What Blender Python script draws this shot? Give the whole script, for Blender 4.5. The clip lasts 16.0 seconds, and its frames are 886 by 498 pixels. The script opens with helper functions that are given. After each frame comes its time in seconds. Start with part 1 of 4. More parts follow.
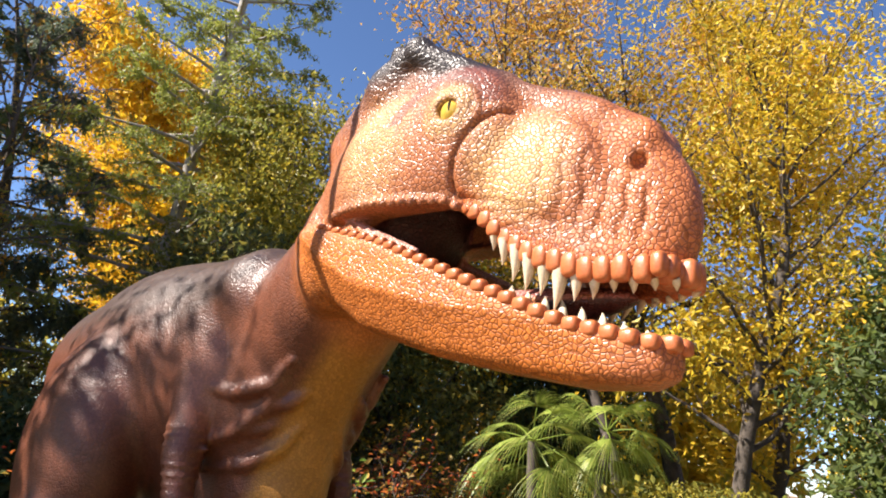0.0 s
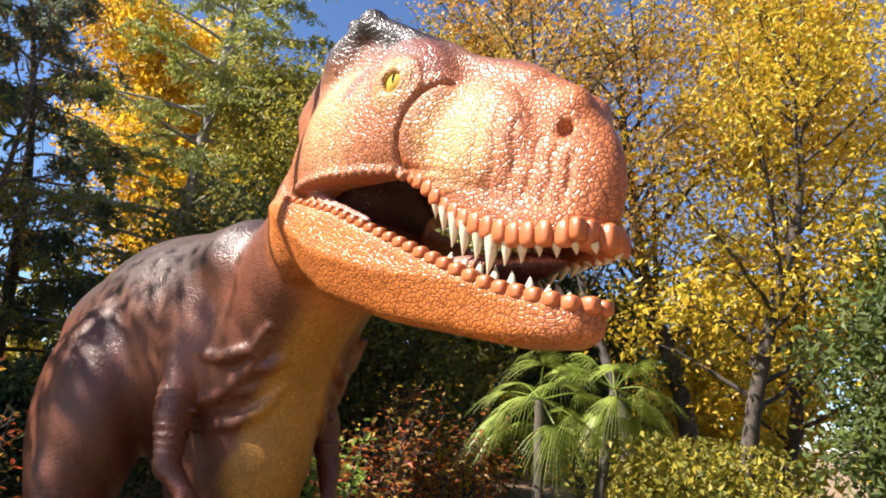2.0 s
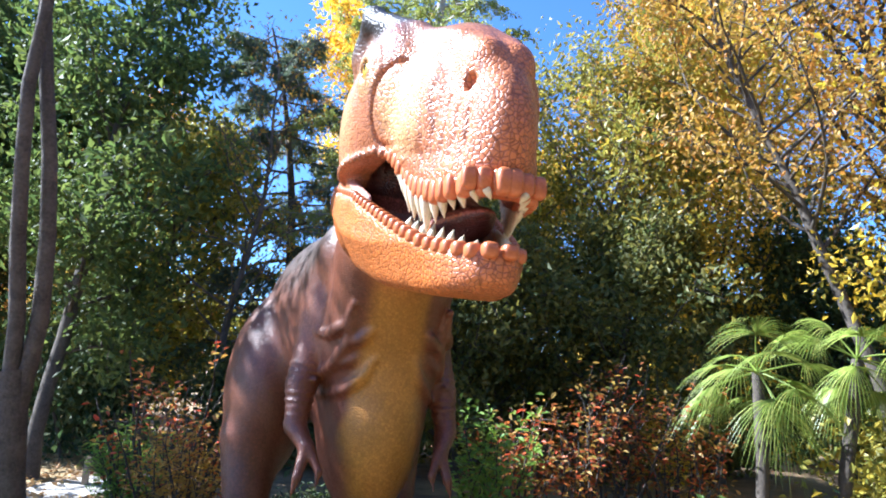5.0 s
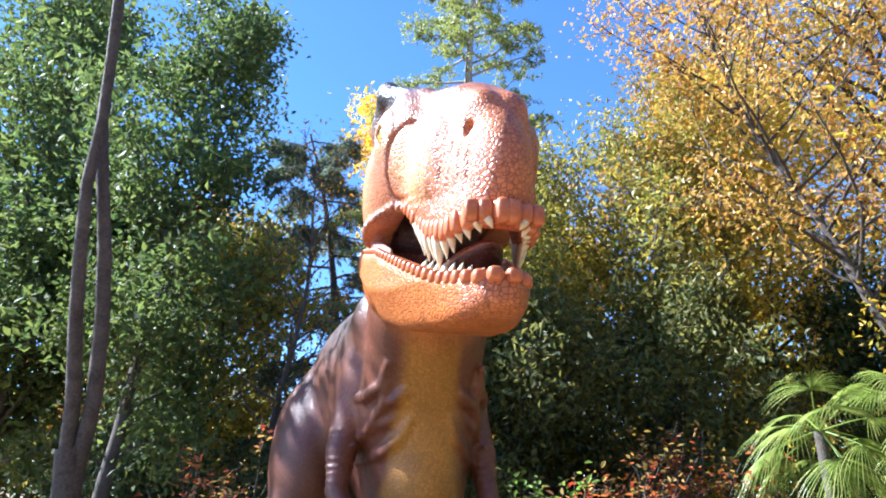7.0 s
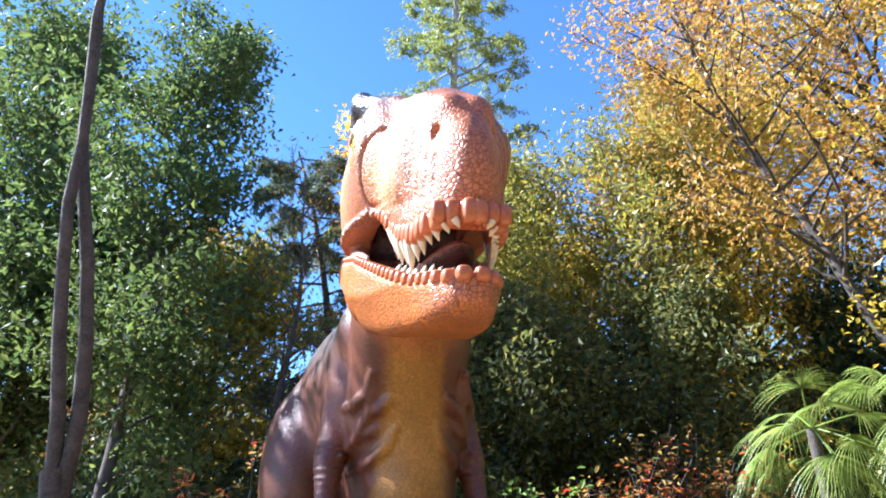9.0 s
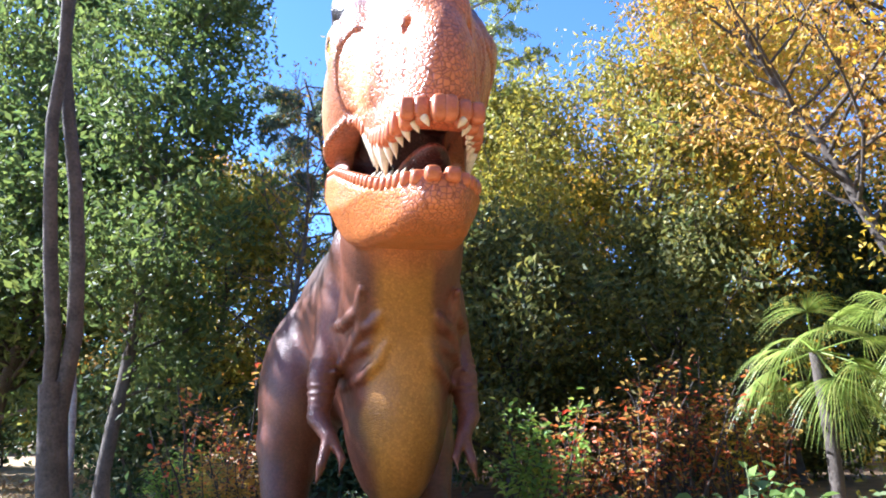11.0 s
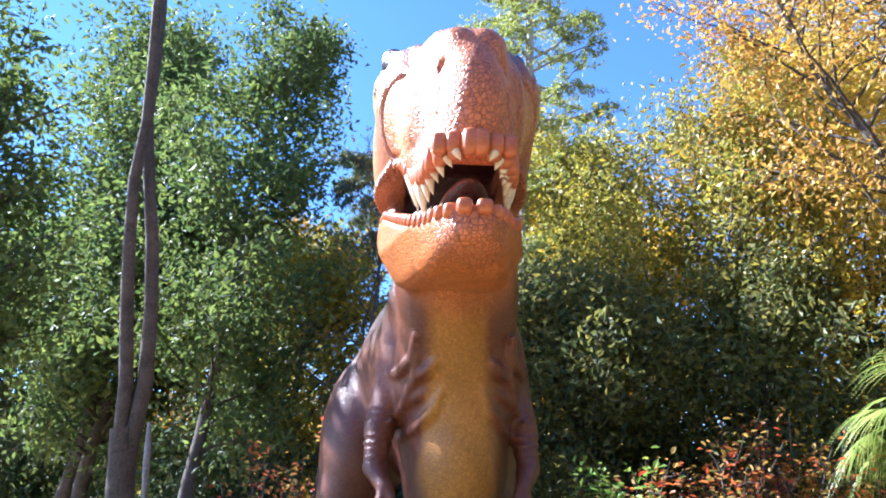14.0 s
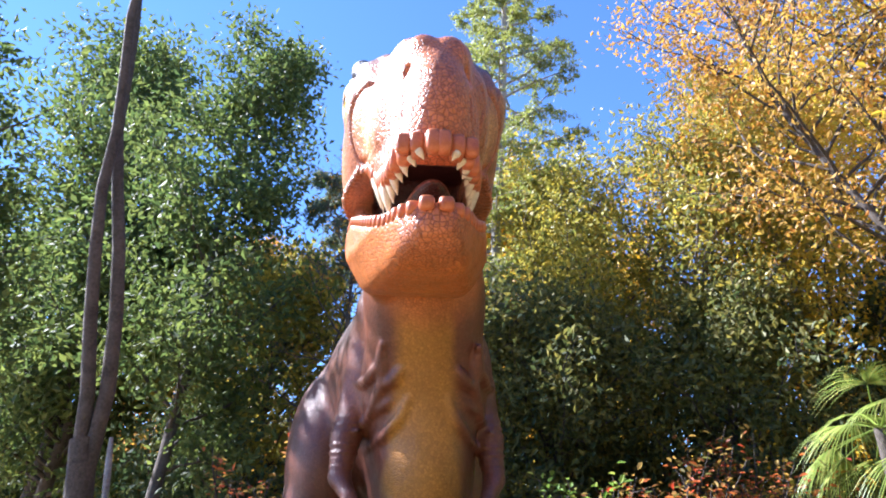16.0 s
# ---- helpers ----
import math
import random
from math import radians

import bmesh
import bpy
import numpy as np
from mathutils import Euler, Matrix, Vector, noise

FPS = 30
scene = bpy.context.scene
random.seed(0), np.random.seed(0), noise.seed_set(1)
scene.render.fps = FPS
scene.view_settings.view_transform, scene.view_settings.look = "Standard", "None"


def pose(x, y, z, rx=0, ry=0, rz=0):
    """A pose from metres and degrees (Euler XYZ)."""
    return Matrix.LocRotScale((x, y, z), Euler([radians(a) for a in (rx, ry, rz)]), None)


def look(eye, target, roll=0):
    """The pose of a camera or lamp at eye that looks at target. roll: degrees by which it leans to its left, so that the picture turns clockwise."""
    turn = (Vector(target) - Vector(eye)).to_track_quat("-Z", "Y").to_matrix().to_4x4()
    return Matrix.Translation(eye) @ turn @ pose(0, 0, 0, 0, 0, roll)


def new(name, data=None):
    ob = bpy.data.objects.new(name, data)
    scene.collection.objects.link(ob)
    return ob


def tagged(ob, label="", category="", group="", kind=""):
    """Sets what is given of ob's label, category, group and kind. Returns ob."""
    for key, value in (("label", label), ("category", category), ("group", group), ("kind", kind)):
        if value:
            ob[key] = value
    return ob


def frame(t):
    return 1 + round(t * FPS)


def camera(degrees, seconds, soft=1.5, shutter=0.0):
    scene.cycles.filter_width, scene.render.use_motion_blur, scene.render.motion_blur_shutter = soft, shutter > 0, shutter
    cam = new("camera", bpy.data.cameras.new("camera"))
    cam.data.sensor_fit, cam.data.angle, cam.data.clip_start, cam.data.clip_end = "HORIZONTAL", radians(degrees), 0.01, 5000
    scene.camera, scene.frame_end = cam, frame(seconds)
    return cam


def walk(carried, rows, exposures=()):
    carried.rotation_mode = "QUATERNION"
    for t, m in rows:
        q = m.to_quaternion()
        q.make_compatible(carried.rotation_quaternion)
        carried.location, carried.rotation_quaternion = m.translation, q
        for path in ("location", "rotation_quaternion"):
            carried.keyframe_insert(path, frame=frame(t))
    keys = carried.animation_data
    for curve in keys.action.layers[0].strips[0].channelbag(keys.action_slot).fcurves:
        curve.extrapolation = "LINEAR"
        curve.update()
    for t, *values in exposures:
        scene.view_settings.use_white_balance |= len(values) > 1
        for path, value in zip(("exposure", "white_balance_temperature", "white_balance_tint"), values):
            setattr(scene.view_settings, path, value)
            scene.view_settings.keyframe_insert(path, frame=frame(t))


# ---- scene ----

cam = camera(68.7, 16.0, soft=1.9)
PATH = [
    (0, (-2.003, 1.204, 1.959), (0.541, 4.042, 3.172), 6.19),
    (0.5, (-2.041, 1.137, 2.003), (0.330, 4.066, 3.344), 6.73),
    (1, (-2.007, 1.069, 2.014), (0.494, 3.949, 3.219), 5.23),
    (1.5, (-1.955, 0.946, 1.993), (0.566, 3.855, 3.081), 4.95),
    (2, (-1.812, 0.861, 1.983), (0.666, 3.845, 2.961), 5.38),
    (2.5, (-1.596, 0.790, 2.001), (0.804, 3.864, 2.889), 4.46),
    (3, (-1.408, 0.475, 2.029), (0.574, 3.868, 2.776), 1.21),
    (3.5, (-1.200, 0.278, 2.071), (0.514, 3.838, 2.694), 5.89),
    (4, (-0.943, 0.181, 2.092), (0.591, 3.841, 2.595), 1.40),
    (4.2, (-0.862, 0.160, 2.084), (0.476, 3.885, 2.659), 3.85),
    (6.3, (-0.578, -0.061, 1.697), (0.203, 3.693, 2.836), 1.03),
    (6.5, (-0.564, -0.054, 1.696), (0.201, 3.679, 2.914), 0.91),
    (7, (-0.550, -0.104, 1.647), (0.194, 3.600, 2.960), 1.32),
    (7.5, (-0.522, -0.088, 1.622), (0.247, 3.593, 2.985), 1.04),
    (8, (-0.503, -0.058, 1.606), (0.265, 3.591, 3.055), 0.76),
    (8.2, (-0.503, -0.069, 1.597), (0.270, 3.560, 3.091), 0.67),
    (10.3, (-0.329, -0.214, 1.562), (0.396, 3.573, 2.627), -3.11),
    (10.5, (-0.337, -0.100, 1.539), (0.387, 3.695, 2.575), -1.78),
    (11, (-0.238, -0.036, 1.490), (0.461, 3.771, 2.498), -0.53),
    (11.4, (-0.005, -0.170, 1.507), (0.292, 3.773, 2.111), -0.78),
    (11.5, (0.001, -0.195, 1.512), (0.262, 3.775, 1.930), -0.00),
    (12, (-0.013, -0.066, 1.471), (0.155, 3.929, 1.385), 1.26),
    (12.5, (0.000, 0.000, 1.450), (0.120, 3.989, 1.182), -0.02),
    (13, (-0.054, 0.073, 1.386), (0.120, 4.066, 1.206), 1.28),
    (13.5, (-0.046, 0.036, 1.413), (0.155, 3.923, 2.339), -0.31),
    (14, (-0.057, -0.012, 1.386), (0.156, 3.742, 2.752), 0.81),
    (14.5, (-0.050, -0.072, 1.346), (0.200, 3.624, 2.855), 1.12),
    (15, (-0.035, -0.102, 1.302), (0.230, 3.575, 2.854), 0.99),
    (15.5, (-0.029, -0.093, 1.261), (0.293, 3.588, 2.792), 0.89),
    (16, (-0.007, -0.038, 1.253), (0.357, 3.647, 2.765), 0.50),
]
EXPOSURES = [(0, 1.1, 6300, 15), (3, 1.35, 5900, 14), (4.2, 1.7, 4950, 8), (6.3, 1.85, 4950, 12), (10.3, 1.9, 4950, 12), (12.0, 2.45, 5300, 20), (13.0, 2.5, 5300, 20), (13.7, 2.15, 4950, 14), (16, 1.9, 5200, 18)]
walk(cam, [(t, look(e, g, r)) for t, e, g, r in PATH], EXPOSURES)

# ---- world and sun ----
SUN_AZ, SUN_EL = -66.0, 43.0  # degrees from +y towards +x, and above the horizon
sun_dir = Vector((math.sin(radians(SUN_AZ)) * math.cos(radians(SUN_EL)), math.cos(radians(SUN_AZ)) * math.cos(radians(SUN_EL)), math.sin(radians(SUN_EL))))
world = bpy.data.worlds.new("sky")
scene.world = world
world.use_nodes = True
wn = world.node_tree.nodes
sky = wn.new("ShaderNodeTexSky")
sky.sky_type, sky.sun_disc = "NISHITA", False
sky.sun_elevation, sky.sun_rotation = radians(SUN_EL), radians(SUN_AZ)
sky.air_density, sky.dust_density, sky.ozone_density = 1.0, 0.0, 5.0
sky.altitude = 1500
wn["Background"].inputs[1].default_value = 0.09
world.node_tree.links.new(sky.outputs[0], wn["Background"].inputs[0])
sun_data = bpy.data.lights.new("sun", "SUN")
sun_data.energy, sun_data.angle, sun_data.color = 6.5, radians(0.53), (1.0, 0.90, 0.76)
sun = new("sun", sun_data)
sun.matrix_world = look(sun_dir * 60, (0, 0, 0))

# ---- materials ----
def node_mat(name):
    m = bpy.data.materials.new(name)
    m.use_nodes = True
    nt = m.node_tree
    return m, nt, nt.nodes, nt.links, nt.nodes["Principled BSDF"]


def noise_node(nt, scale, detail=4.0, coord=None, rough=0.6):
    n = nt.nodes.new("ShaderNodeTexNoise")
    n.inputs["Scale"].default_value, n.inputs["Detail"].default_value, n.inputs["Roughness"].default_value = scale, detail, rough
    if coord is not None:
        nt.links.new(coord, n.inputs["Vector"])
    return n


def ramp_node(nt, src, stops):
    r = nt.nodes.new("ShaderNodeValToRGB")
    e = r.color_ramp.elements
    while len(e) < len(stops):
        e.new(0.5)
    for el, (p, c) in zip(e, stops):
        el.position, el.color = p, (*c, 1)
    nt.links.new(src, r.inputs[0])
    return r


def bump_node(nt, height, strength, distance, bsdf):
    b = nt.nodes.new("ShaderNodeBump")
    b.inputs["Strength"].default_value, b.inputs["Distance"].default_value = strength, distance
    nt.links.new(height, b.inputs["Height"])
    nt.links.new(b.outputs[0], bsdf.inputs["Normal"])
    return b


def surface(name, dark, light, scale, rough=0.8, bump=0.4, dist=0.02, fine=0, metal=0.0):
    """A grained surface between two colours, with coarse blotches and fine grain."""
    m, nt, nodes, links, p = node_mat(name)
    co = nodes.new("ShaderNodeTexCoord").outputs["Object"]
    a, b = noise_node(nt, scale, 6, co), noise_node(nt, fine or scale * 7, 4, co)
    mix = nodes.new("ShaderNodeMix")
    mix.inputs[0].default_value = 0.45
    links.new(a.outputs[0], mix.inputs[2]), links.new(b.outputs[0], mix.inputs[3])
    r = ramp_node(nt, mix.outputs[0], [(0.35, dark), (0.65, light)])
    links.new(r.outputs[0], p.inputs["Base Color"])
    p.inputs["Roughness"].default_value, p.inputs["Metallic"].default_value = rough, metal
    bump_node(nt, mix.outputs[0], bump, dist, p)
    return m


def leaf_mat(name, colours, rough=0.5, through_light=0.45):
    """Leaves: each island takes its own colour, and lets some light through."""
    m, nt, nodes, links, p = node_mat(name)
    geo = nodes.new("ShaderNodeNewGeometry")
    stops = [(i / max(1, len(colours) - 1), c) for i, c in enumerate(colours)]
    r = ramp_node(nt, geo.outputs["Random Per Island"], stops)
    links.new(r.outputs[0], p.inputs["Base Color"])
    p.inputs["Roughness"].default_value = rough
    tr = nodes.new("ShaderNodeBsdfTranslucent")
    links.new(r.outputs[0], tr.inputs[0])
    mx = nodes.new("ShaderNodeMixShader")
    mx.inputs[0].default_value = through_light
    links.new(p.outputs[0], mx.inputs[1]), links.new(tr.outputs[0], mx.inputs[2])
    links.new(mx.outputs[0], nodes["Material Output"].inputs[0])
    return m


M_BARK = surface("bark", (0.035, 0.028, 0.022), (0.12, 0.10, 0.08), 6, 0.9, 0.8, 0.03)
M_BARK_PALE = surface("pale_bark", (0.16, 0.14, 0.12), (0.42, 0.40, 0.36), 9, 0.85, 0.5, 0.02)
M_BARK_GREY = surface("grey_bark", (0.07, 0.06, 0.055), (0.20, 0.17, 0.15), 8, 0.9, 0.7, 0.02)
M_YELLOW = leaf_mat("yellow_leaf", [(0.62, 0.40, 0.02), (0.72, 0.53, 0.03), (0.52, 0.42, 0.04), (0.66, 0.42, 0.02), (0.38, 0.38, 0.06)])
M_GOLD = leaf_mat("gold_leaf", [(0.78, 0.50, 0.02), (0.85, 0.62, 0.04), (0.70, 0.45, 0.03)])
M_OLIVE = leaf_mat("olive_leaf", [(0.22, 0.22, 0.04), (0.40, 0.36, 0.05), (0.16, 0.19, 0.04), (0.62, 0.48, 0.05), (0.30, 0.28, 0.05)])
M_ORANGE = leaf_mat("orange_leaf", [(0.55, 0.24, 0.04), (0.60, 0.36, 0.05), (0.38, 0.24, 0.06), (0.62, 0.42, 0.06)])
M_MIXED = leaf_mat("mixed_leaf", [(0.08, 0.11, 0.03), (0.16, 0.17, 0.04), (0.30, 0.26, 0.05), (0.06, 0.09, 0.03), (0.22, 0.21, 0.05)], 0.6, 0.45)
M_GREEN = leaf_mat("green_leaf", [(0.07, 0.11, 0.03), (0.11, 0.16, 0.04), (0.19, 0.23, 0.05), (0.07, 0.10, 0.03)], 0.6, 0.5)
M_DARK = leaf_mat("dark_leaf", [(0.04, 0.07, 0.025), (0.06, 0.10, 0.035), (0.10, 0.14, 0.045), (0.14, 0.15, 0.05)], 0.65, 0.35)
M_LIME = leaf_mat("lime_leaf", [(0.20, 0.34, 0.05), (0.30, 0.44, 0.06), (0.14, 0.26, 0.05), (0.44, 0.46, 0.07)], 0.6, 0.4)
M_PALMLEAF = leaf_mat("palm_leaf", [(0.16, 0.24, 0.04), (0.30, 0.38, 0.06), (0.22, 0.30, 0.05), (0.45, 0.48, 0.12)], 0.35, 0.35)
M_RED = leaf_mat("red_leaf", [(0.55, 0.07, 0.03), (0.62, 0.20, 0.04), (0.40, 0.10, 0.04), (0.30, 0.22, 0.06), (0.60, 0.35, 0.06), (0.12, 0.15, 0.04)])
M_LARCH = leaf_mat("larch_needle", [(0.26, 0.30, 0.06), (0.34, 0.36, 0.07), (0.20, 0.25, 0.06)])
M_CEDAR = leaf_mat("cedar_needle", [(0.09, 0.13, 0.09), (0.14, 0.18, 0.11), (0.18, 0.20, 0.10), (0.07, 0.10, 0.07)], 0.6, 0.4)
M_GRASS = leaf_mat("grass_blade", [(0.12, 0.22, 0.04), (0.22, 0.32, 0.06), (0.08, 0.15, 0.04), (0.35, 0.38, 0.10)], 0.4, 0.35)
M_FALLEN = leaf_mat("fallen_leaf", [(0.50, 0.30, 0.12), (0.62, 0.42, 0.18), (0.36, 0.20, 0.09), (0.70, 0.52, 0.22), (0.26, 0.15, 0.08)], 0.7, 0.2)
M_GROUND = surface("leafy_soil", (0.10, 0.065, 0.035), (0.40, 0.27, 0.14), 3.0, 0.95, 0.7, 0.03, fine=26)
M_LAWN = surface("lawn_under_leaves", (0.18, 0.14, 0.06), (0.42, 0.29, 0.14), 2.2, 0.95, 0.6, 0.03, fine=18)
M_PATH = surface("pale_gravel", (0.36, 0.33, 0.29), (0.56, 0.52, 0.46), 2.5, 0.9, 0.4, 0.01, fine=60)


# ---- building helpers ----
def link_mesh(name, verts, faces, mats, parent=None, label="", smooth=False, mat_index=None):
    me = bpy.data.meshes.new(name)
    verts = np.asarray(verts, dtype=np.float32)
    faces = np.asarray(faces, dtype=np.int32)
    k = faces.shape[1]
    me.vertices.add(len(verts))
    me.vertices.foreach_set("co", verts.ravel())
    me.loops.add(faces.size)
    me.loops.foreach_set("vertex_index", faces.ravel())
    me.polygons.add(len(faces))
    me.polygons.foreach_set("loop_start", np.arange(len(faces), dtype=np.int32) * k)
    me.polygons.foreach_set("use_smooth", np.full(len(faces), smooth, dtype=bool))
    for m in mats if isinstance(mats, (list, tuple)) else [mats]:
        me.materials.append(m)
    if mat_index is not None:
        me.polygons.foreach_set("material_index", np.asarray(mat_index, dtype=np.int32))
    me.update(calc_edges=True)
    me.validate()
    ob = new(name, me)
    if parent is not None:
        ob.parent = parent
    if label:
        ob["label"] = label
    return ob


def part(name, bm, material, parent, label=""):
    me = bpy.data.meshes.new(name)
    bm.to_mesh(me)
    bm.free()
    me.materials.append(material)
    ob = new(name, me)
    ob.parent = parent
    if label:
        ob["label"] = label
    return ob


def thing(name, at, label, category, group="", kind=""):
    ob = new(name)
    ob.location = at
    return tagged(ob, label, category, group, kind)


def tube(points, radii, sides=7):
    """Vertices and quads of a tapered tube along points."""
    p = np.asarray(points, float)
    d = np.gradient(p, axis=0)
    d /= np.linalg.norm(d, axis=1)[:, None] + 1e-9
    ref = np.where(np.abs(d[:, 2:3]) > 0.9, np.array([[1.0, 0, 0]]), np.array([[0, 0, 1.0]]))
    u = np.cross(d, ref)
    u /= np.linalg.norm(u, axis=1)[:, None] + 1e-9
    v = np.cross(d, u)
    a = np.linspace(0, 2 * np.pi, sides, endpoint=False)
    ring = u[:, None] * np.cos(a)[None, :, None] + v[:, None] * np.sin(a)[None, :, None]
    verts = (p[:, None] + ring * np.asarray(radii)[:, None, None]).reshape(-1, 3)
    n, idx = len(p), np.arange(sides)
    f = [np.stack([i * sides + idx, i * sides + (idx + 1) % sides, (i + 1) * sides + (idx + 1) % sides, (i + 1) * sides + idx], 1) for i in range(n - 1)]
    return verts, np.concatenate(f)


class Soup:
    """Collects vertices and quads of many pieces into one mesh."""
    def __init__(self):
        self.v, self.f, self.n = [], [], 0

    def add(self, verts, faces):
        self.v.append(np.asarray(verts)), self.f.append(np.asarray(faces) + self.n)
        self.n += len(verts)

    def link(self, name, mats, parent=None, label="", smooth=False):
        return link_mesh(name, np.concatenate(self.v), np.concatenate(self.f), mats, parent, label, smooth)


def leaves(rng, at, size, aspect=0.5, droop=0.0, spread=1.0, along=None):
    """One four-cornered leaf, folded along its rib, at each place."""
    n = len(at)
    d = rng.normal(size=(n, 3)) * spread if along is None else along + rng.normal(size=(n, 3)) * spread
    d[:, 2] -= droop
    d /= np.linalg.norm(d, axis=1)[:, None] + 1e-9
    s = np.cross(d, rng.normal(size=(n, 3)))
    s /= np.linalg.norm(s, axis=1)[:, None] + 1e-9
    up = np.cross(s, d)
    L = (size * rng.uniform(0.6, 1.35, n))[:, None]
    a, mid = at, at + d * L * 0.5
    w = s * L * aspect * 0.5
    tip = at + d * L - up * L * 0.12
    v = np.stack([a, mid + w + up * L * 0.1, tip, mid - w + up * L * 0.1], 1).reshape(-1, 3)
    return v, np.arange(4 * n).reshape(-1, 4)


def broad_leaves(rng, at, size, aspect, droop, spread, along):
    """Six-cornered leaves of two halves, folded along the rib and arched towards the tip."""
    n = len(at)
    d = along + rng.normal(size=(n, 3)) * spread
    d[:, 2] -= droop
    d /= np.linalg.norm(d, axis=1)[:, None] + 1e-9
    s = np.cross(d, np.array([0, 0, 1.0]) + rng.normal(size=(n, 3)) * 0.35)
    s /= np.linalg.norm(s, axis=1)[:, None] + 1e-9
    up = np.cross(s, d)
    L = (size * rng.uniform(0.55, 1.3, n))[:, None]
    w = s * L * aspect * 0.5
    q1, q2 = at + d * L * 0.30 + up * L * 0.06, at + d * L * 0.68 + up * L * 0.02
    tip = at + d * L - up * L * 0.16
    v = np.stack([at, q1 + w * 0.9 + up * L * 0.05, q2 + w * 0.8 + up * L * 0.04, tip, q2 - w * 0.8 + up * L * 0.04, q1 - w * 0.9 + up * L * 0.05], 1).reshape(-1, 3)
    i = np.arange(n)[:, None] * 6
    return v, np.concatenate([i + np.array([[0, 1, 2, 3]]), i + np.array([[0, 3, 4, 5]])])


def wander(rng, start, direction, length, steps, wob=0.12, bend=(0, 0, 0)):
    p, d = [np.array(start, float)], np.array(direction, float)
    d /= np.linalg.norm(d)
    for _ in range(steps):
        d = d + rng.normal(size=3) * wob + np.array(bend) / steps
        d /= np.linalg.norm(d)
        p.append(p[-1] + d * length / steps)
    return np.array(p)

# ---- the dinosaur statue: one sculpted mesh ----
def capsule(P, a, b, ra, rb):
    a, b = np.array(a, float), np.array(b, float)
    ab = b - a
    t = np.clip(((P - a) @ ab) / (ab @ ab), 0, 1)
    return np.linalg.norm(P - a - t[..., None] * ab, axis=-1) - (ra + (rb - ra) * t)


def blob(P, c, r):
    q = P - np.array(c, float)
    r = np.array(r, float)
    k0 = np.linalg.norm(q / r, axis=-1)
    k1 = np.linalg.norm(q / (r * r), axis=-1)
    return k0 * (k0 - 1) / (k1 + 1e-9)


def join(a, b, k):
    h = np.clip(0.5 + 0.5 * (b - a) / k, 0, 1)
    return b + (a - b) * h - k * h * (1 - h)


def carve(a, b, k):
    return -join(-a, b, k)


def meet(a, b, k):
    return -join(-a, -b, k)


HEAD_X, BODY_X, HEAD_W = 0.20, 0.38, 0.9
EYE_Y, EYE_Z = 3.22, 3.48
# mouth line: lower edge of the upper lip, upper and lower edge of the lower jaw, along y
UP_Y, UP_Z = [2.2, 2.6, 2.85, 3.0, 3.12, 3.3, 3.7, 4.2, 5], [2.64, 2.66, 2.75, 2.86, 2.98, 3.06, 3.10, 3.12, 3.12]
LO_Y, LO_Z = [2.2, 2.4, 2.7, 3.2, 3.7, 4.2, 5], [2.44, 2.44, 2.51, 2.73, 2.95, 3.10, 3.12]
BO_Y, BO_Z = [2.2, 2.45, 2.75, 3.36, 3.86, 4.2, 4.6], [2.34, 2.27, 2.28, 2.38, 2.52, 2.72, 3.0]
JW_Y, JW = [2.28, 2.36, 2.48, 2.7, 3.0, 3.5, 4.2, 4.6], [0.02, 0.13, 0.20, 0.265, 0.345, 0.45, 0.53, 0.48]
UW_Y, UW = [2.2, 2.3, 2.45, 2.7, 3.0, 3.3], [0.02, 0.15, 0.225, 0.29, 0.36, 0.41]


